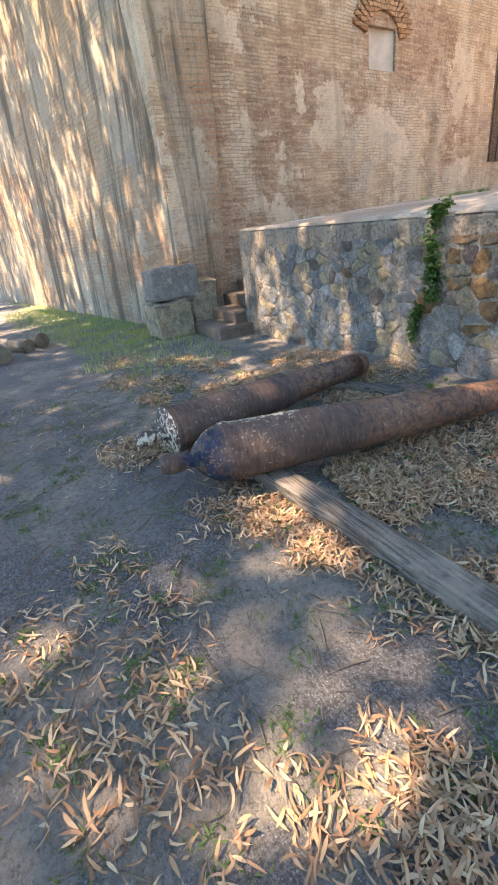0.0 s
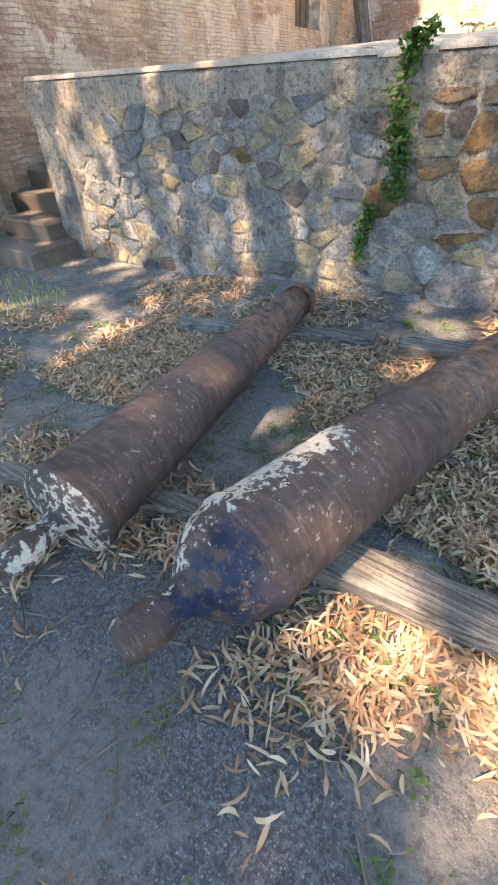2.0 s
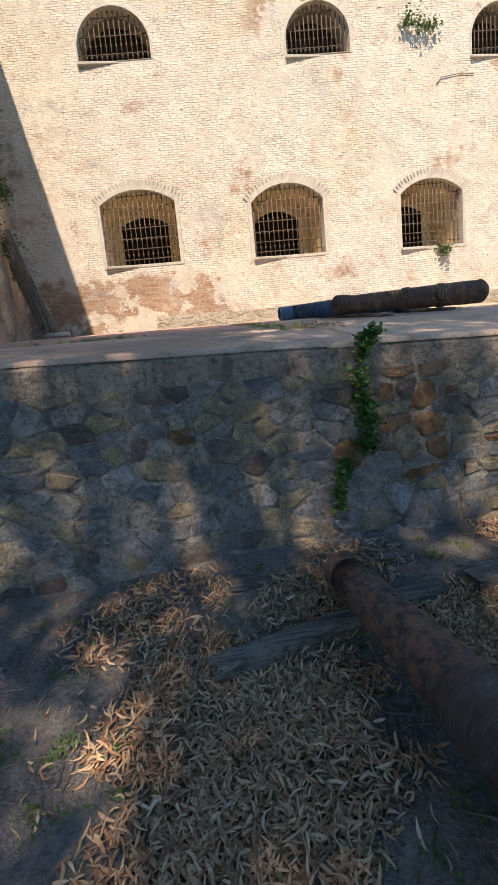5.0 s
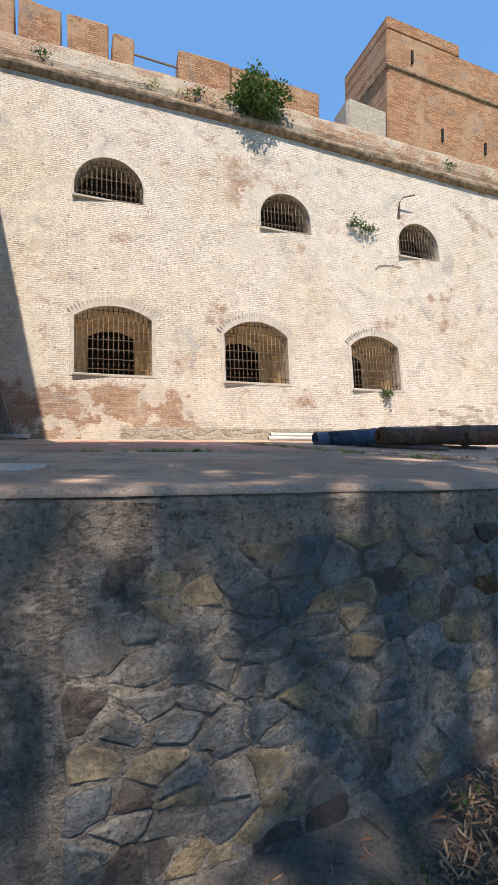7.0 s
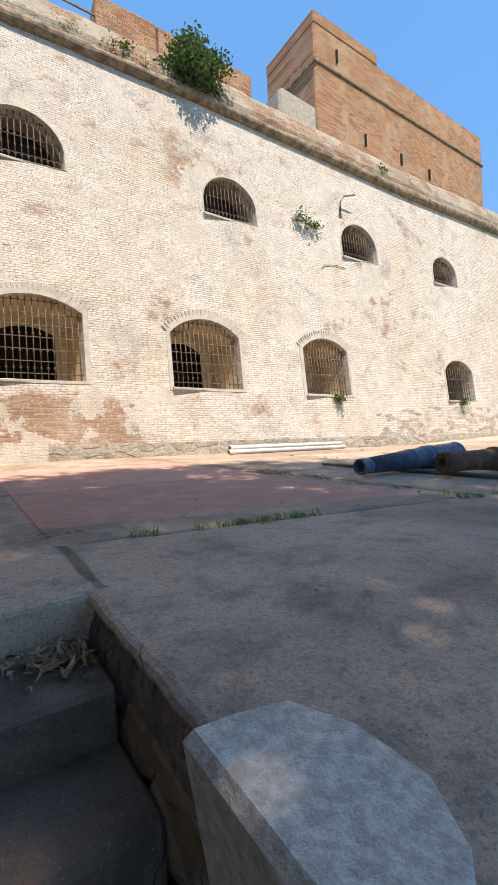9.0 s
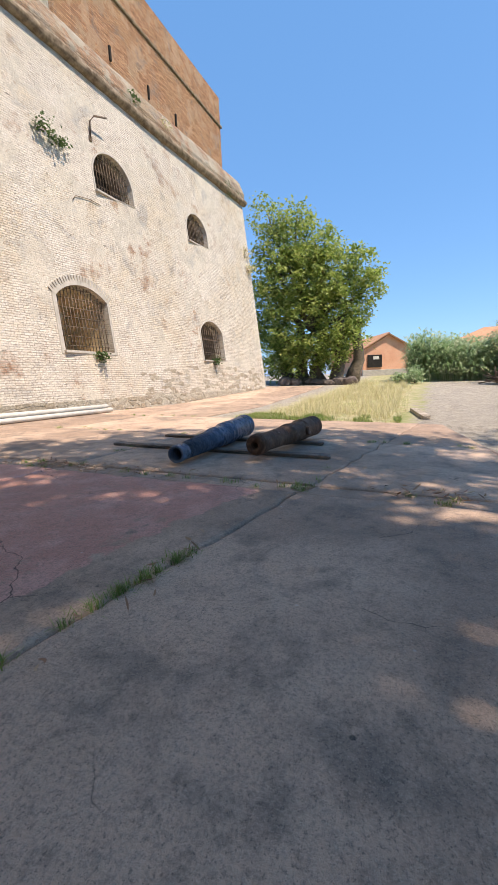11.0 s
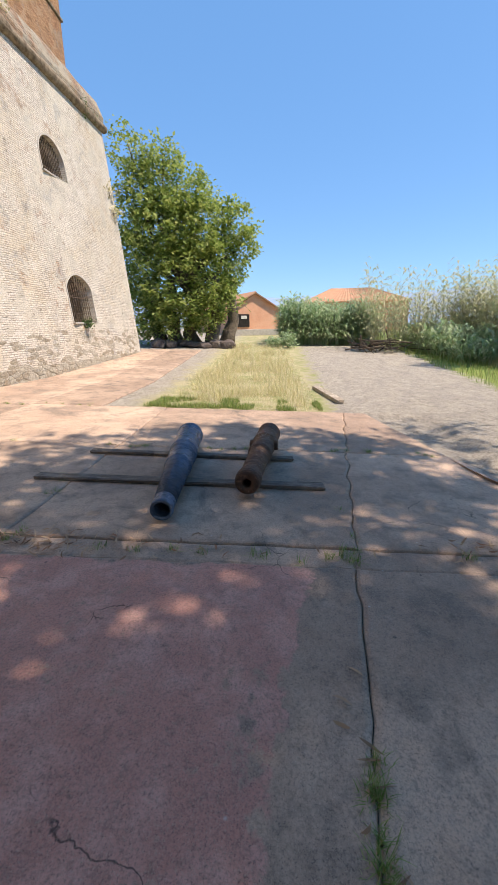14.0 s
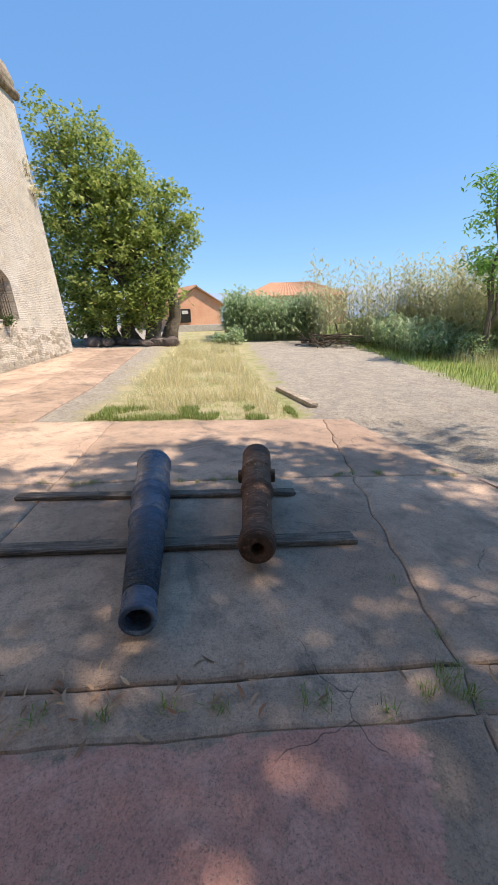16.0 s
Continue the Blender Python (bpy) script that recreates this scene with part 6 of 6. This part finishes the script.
# ---- loose stones and masonry pieces ----
def clip(poly, px, pz, nx, nz):
    """The part of a polygon on the inner side of a line through (px, pz) with outward normal (nx, nz)."""
    out = []
    for (ax, az), (bx, bz) in zip(poly, poly[1:] + poly[:1]):
        da, db = (ax - px) * nx + (az - pz) * nz, (bx - px) * nx + (bz - pz) * nz
        if da <= 0:
            out.append((ax, az))
        if (da < 0 < db) or (db < 0 < da):
            t = da / (da - db)
            out.append((ax + t * (bx - ax), az + t * (bz - az)))
    return out


def rubble(x0, x1, z0, z1, n, seed, wide=1.5, gap=0.012, fixed=()):
    """Cells of an uneven rubble wall: polygons in wall coordinates around scattered centres."""
    rng = random.Random(seed)
    pts = [(x, z) for x, z in fixed]
    tries = 0
    least = 0.78 * math.sqrt((x1 - x0) * (z1 - z0) / n)
    while len(pts) < n and tries < 60000:
        tries += 1
        p = (rng.uniform(x0, x1), rng.uniform(z0, z1))
        r = least * rng.choice((0.6, 0.8, 1.0, 1.15))
        if all(((p[0] - q[0]) / wide) ** 2 + (p[1] - q[1]) ** 2 > (r * 0.8) ** 2 for q in pts):
            pts.append(p)
    cells = []
    for i, p in enumerate(pts):
        poly = [(x0, z0), (x1, z0), (x1, z1), (x0, z1)]
        for j, q in enumerate(pts):
            if i == j or abs(q[0] - p[0]) > 0.8 or abs(q[1] - p[1]) > 0.6:
                continue
            dx, dz = (q[0] - p[0]) / wide, q[1] - p[1]
            l = math.hypot(dx, dz)
            nx, nz = dx / l / wide, dz / l
            k = math.hypot(nx, nz)
            nx, nz = nx / k, nz / k
            mx, mz = (p[0] + q[0]) / 2, (p[1] + q[1]) / 2
            poly = clip(poly, mx - nx * gap, mz - nz * gap, nx, nz)
            if len(poly) < 3:
                break
        if len(poly) >= 3:
            cells.append((p, poly))
    return cells


def stone_bm(poly, centre, proud, rng):
    """A rounded stone face: a rim in the mortar, a shoulder and a slightly domed front."""
    cx, cz = centre
    pts = []
    for (ax, az), (bx, bz) in zip(poly, poly[1:] + poly[:1]):
        pts += [(ax * 0.93 + bx * 0.07, az * 0.93 + bz * 0.07), (ax * 0.07 + bx * 0.93, az * 0.07 + bz * 0.93)]
    pts = [(0.75 * ax + 0.25 * bx + rng.uniform(-0.013, 0.013), 0.75 * az + 0.25 * bz + rng.uniform(-0.011, 0.011)) for (ax, az), (bx, bz) in zip(pts, pts[1:] + pts[:1])]
    bm = bmesh.new()
    rings = []
    for k, out in ((1.0, -0.03), (0.985, proud * 0.3 - 0.002), (0.80, proud)):
        rings.append([bm.verts.new((cx + (x - cx) * k, -out - rng.uniform(0, 0.006), cz + (z - cz) * k)) for x, z in pts])
    n = len(pts)
    for a, b in zip(rings, rings[1:]):
        for i in range(n):
            bm.faces.new((a[i], a[(i + 1) % n], b[(i + 1) % n], b[i]))
    c = bm.verts.new((cx, -proud - rng.uniform(0.0, 0.007), cz))
    for i in range(n):
        bm.faces.new((rings[-1][i], rings[-1][(i + 1) % n], c))
    return bm


KINDS = {"O": STONE_OCHRE, "T": STONE_TAN, "C": STONE_TAN, "W": STONE_WHITE, "D": STONE_DARK, "B": STONE_BLUE, "G": STONE_GREY}
MARKED = [("O", 2.33, 0.92), ("T", 2.64, 0.77), ("O", 3.7, 1.2), ("O", 3.95, 1.19), ("O", 3.87, 1.05), ("O", 3.91, 0.82), ("C", 4.15, 1.03), ("T", 4.39, 0.77), ("O", 4.56, 0.84), ("O", 4.61, 0.63), ("W", 4.24, 0.43),
          ("W", 3.69, 0.37), ("D", 2.33, 1.19), ("T", 3.04, 1.17), ("C", 2.8, 1.02), ("T", 2.67, 1.16), ("B", 3.15, 0.74), ("B", 3.14, 0.63), ("B", 3.24, 0.86), ("T", 2.2, 0.73), ("W", 2.2, 0.55), ("W", 2.1, 0.26), ("W", 1.86, 0.31),
          ("W", 1.95, 0.69), ("W", 2.83, 0.49), ("G", 3.63, 0.61)]
rng = random.Random(51)
cells = rubble(0.42, 5.6, 0.02, 1.23, 285, 52, 1.5, 0.006, [(x, z) for _, x, z in MARKED])
for i, (p, poly) in enumerate(cells):
    if i < len(MARKED):
        kind = MARKED[i][0]
    else:
        kind = rng.choice("GGTBBTDTGGDTG" if p[0] < 3.2 or p[1] < 0.5 else "GTTOCGDTTO")
    if i >= len(MARKED) and rng.random() < 0.04:
        continue
    k = rng.uniform(0.86, 1.04)
    poly = [(p[0] + (x - p[0]) * k, p[1] + (z - p[1]) * k) for x, z in poly]
    bm = stone_bm(poly, p, rng.uniform(0.001, 0.011) + (0.003 if kind in "OW" else 0), rng)
    part("stone", bm, KINDS[kind], retaining_wall)

# rubble of the side wall by the stairs
for p, poly in rubble(0.35, 2.30, 0.25, 1.31, 90, 53, 1.5, 0.008):
    if 0.7 < p[0] < 1.55 and p[1] > 1.0:
        continue
    bm = stone_bm(poly, p, rng.uniform(0.005, 0.035), rng)
    for v in bm.verts:
        v.co = Vector((v.co.y + 0.0, v.co.x, v.co.z))
    bmesh.ops.reverse_faces(bm, faces=bm.faces)
    part("stone", bm, rng.choice((STONE_BROWN, STONE_DARK, STONE_DARK, EARTHY, EARTHY)), side_wall)

# pale broken corner stone set in the platform edge
bm = bmesh.new()
plan = [(-0.055, 0.83), (-0.05, 1.46), (0.08, 1.45), (0.20, 1.42), (0.265, 1.28), (0.27, 1.08), (0.20, 0.97), (0.10, 0.90)]
low = [bm.verts.new((max(x, -0.03) * 0.8 + 0.01, 1.2 + (y - 1.2) * 0.75, 1.12)) for x, y in plan]
mid = [bm.verts.new((x, y, level(0, y) - 0.02)) for x, y in plan]
top = [bm.verts.new((x + (0.02 if x < 0 else -0.012), y + (0.015 if y < 1.1 else -0.015), level(0, y) + 0.006)) for x, y in plan]
k = len(plan)
for a, b in ((low, mid), (mid, top)):
    for i in range(k):
        bm.faces.new((a[i], a[(i + 1) % k], b[(i + 1) % k], b[i]))
bm.faces.new(top)
bmesh.ops.recalc_face_normals(bm, faces=bm.faces)
part("corner_stone", bm, PALE, platform, "pale broken corner stone in the slab edge")

# big blocks at the corner of the old wall, left of the stairs
blocks = empty("corner_blocks", pose(-1.0, -0.9, 0), "rough squared stone blocks at the foot of the wall corner", "stone block", kind="structure")
for (x, y, z), size, mat in (((-0.12, -0.02, 0.27), (0.75, 0.62, 0.56), STONE_TAN), ((-0.2, 0.15, 0.80), (0.6, 0.78, 0.50), STONE_GREY), ((-0.15, 0.62, 0.42), (0.46, 0.5, 0.8), STONE_TAN)):
    bm = box_bm(size, (x, y, z), 0.04, 0.03, 3, rng)
    part("block", bm, mat, blocks)

# rubble footing of the building
footing = empty("footing", Matrix.Translation(on_facade(10, 1.9)), "rough rubble footing under the brick wall", "footing", kind="structure")
inv = footing.matrix_basis.inverted()
rng = random.Random(61)
mats = [STONE_CREAM, STONE_CREAM2, STONE_CREAM]
for p, poly in rubble(1.4, 22.2, 1.72, 2.30, 190, 62, 1.7, 0.002):
    bm = stone_bm(poly, p, rng.uniform(0.006, 0.024), rng)
    for v in bm.verts:
        v.co = inv @ (on_facade(v.co.x, v.co.z) + Vector((0, v.co.y, 0)))
    part("stone", bm, rng.choice(mats), footing)
for p, poly in rubble(11.5, 22.2, 2.30, 3.40, 230, 63, 2.2, 0.004):
    if rng.random() < 0.35 + 0.5 * (1 - smooth01(11.5, 14.0, p[0])) + 0.3 * smooth01(3.0, 3.4, p[1]):
        continue
    bm = stone_bm(poly, p, rng.uniform(-0.008, 0.006), rng)
    for v in bm.verts:
        v.co = inv @ (on_facade(v.co.x, v.co.z) + Vector((0, v.co.y, 0)))
    part("stone", bm, rng.choice((STONE_CREAM, STONE_CREAM2)), footing)

# leaves caught in the corner of the top tread
rng = random.Random(91)
top_tread = level(0, 2.1) * RISERS / (RISERS + 1)
spots = [((-0.05 - abs(rng.gauss(0, 0.13)), 2.34 - abs(rng.gauss(0, 0.09)), top_tread + rng.uniform(0.008, 0.05)), 0.4) for _ in range(130)]
tagged(scatter_leaves("leaf_litter", spots, rng, 0.085, 0.014, LITTER, 0.6), "dry leaves caught in the corner of a step", "leaves", kind="stuff")

# iron bracket and a loose wire on the building front
bracket = empty("wall_bracket", Matrix.Translation(on_facade(11.75, 10.65)), "thin rusty iron bracket on the wall", "bracket")
tube("arm", [on_facade(u, z, o) - on_facade(11.75, 10.65) for u, z, o in ((11.75, 10.65, 0.02), (11.75, 11.15, 0.10), (11.80, 11.30, 0.25), (12.25, 11.42, 0.35))], 0.03, BAR, bracket, segs=6)
part("fixing_plate", box_bm((0.14, 0.03, 0.16), (0, -0.02, 0), 0.006), BAR, bracket)
wire = empty("wire", Matrix.Translation(on_facade(10.55, 8.35)), "short loose wire hanging on the wall", "wire")
tube("strand", [on_facade(u, z, 0.03) - on_facade(10.55, 8.35) for u, z in ((10.55, 8.35), (10.7, 8.52), (11.3, 8.60), (11.7, 8.55))], 0.012, BAR, wire, segs=5)

# brick heads over the lower windows
for i, (x0, x1, z0, spring, top) in enumerate(LOWER[:3]):
    head = empty("window_arch", Matrix.Translation(on_facade((x0 + x1) / 2, top)), "flat arch of upright grey bricks over the window", "arch", kind="structure")
    inv = head.matrix_basis.inverted()
    w, h = (x1 - x0) / 2, top - spring
    r = (w * w + h * h) / (2 * h)
    a = math.asin(w / r)
    count = 24
    bm = box_bm((2 * a * (r + 0.12) / count * 0.84, 0.10, 0.27), (0, 0, 0), 0.008, 0.004, 0, rng)
    me = None
    for k in range(count):
        t = -a * 1.04 + 2.08 * a * (k + 0.5) / count
        u, z = (x0 + x1) / 2 + (r + 0.15) * math.sin(t), top - r + (r + 0.15) * math.cos(t)
        m = inv @ Matrix.Translation(on_facade(u, z, rng.uniform(-0.02, 0.0)) + Vector((0, 0.02, 0))) @ Matrix.Rotation(t, 4, "Y")
        if me is None:
            ob = part("brick", bm, CEMENT, head)
            me = ob.data
            ob.matrix_basis = m
        else:
            shared("brick", me, head, m)
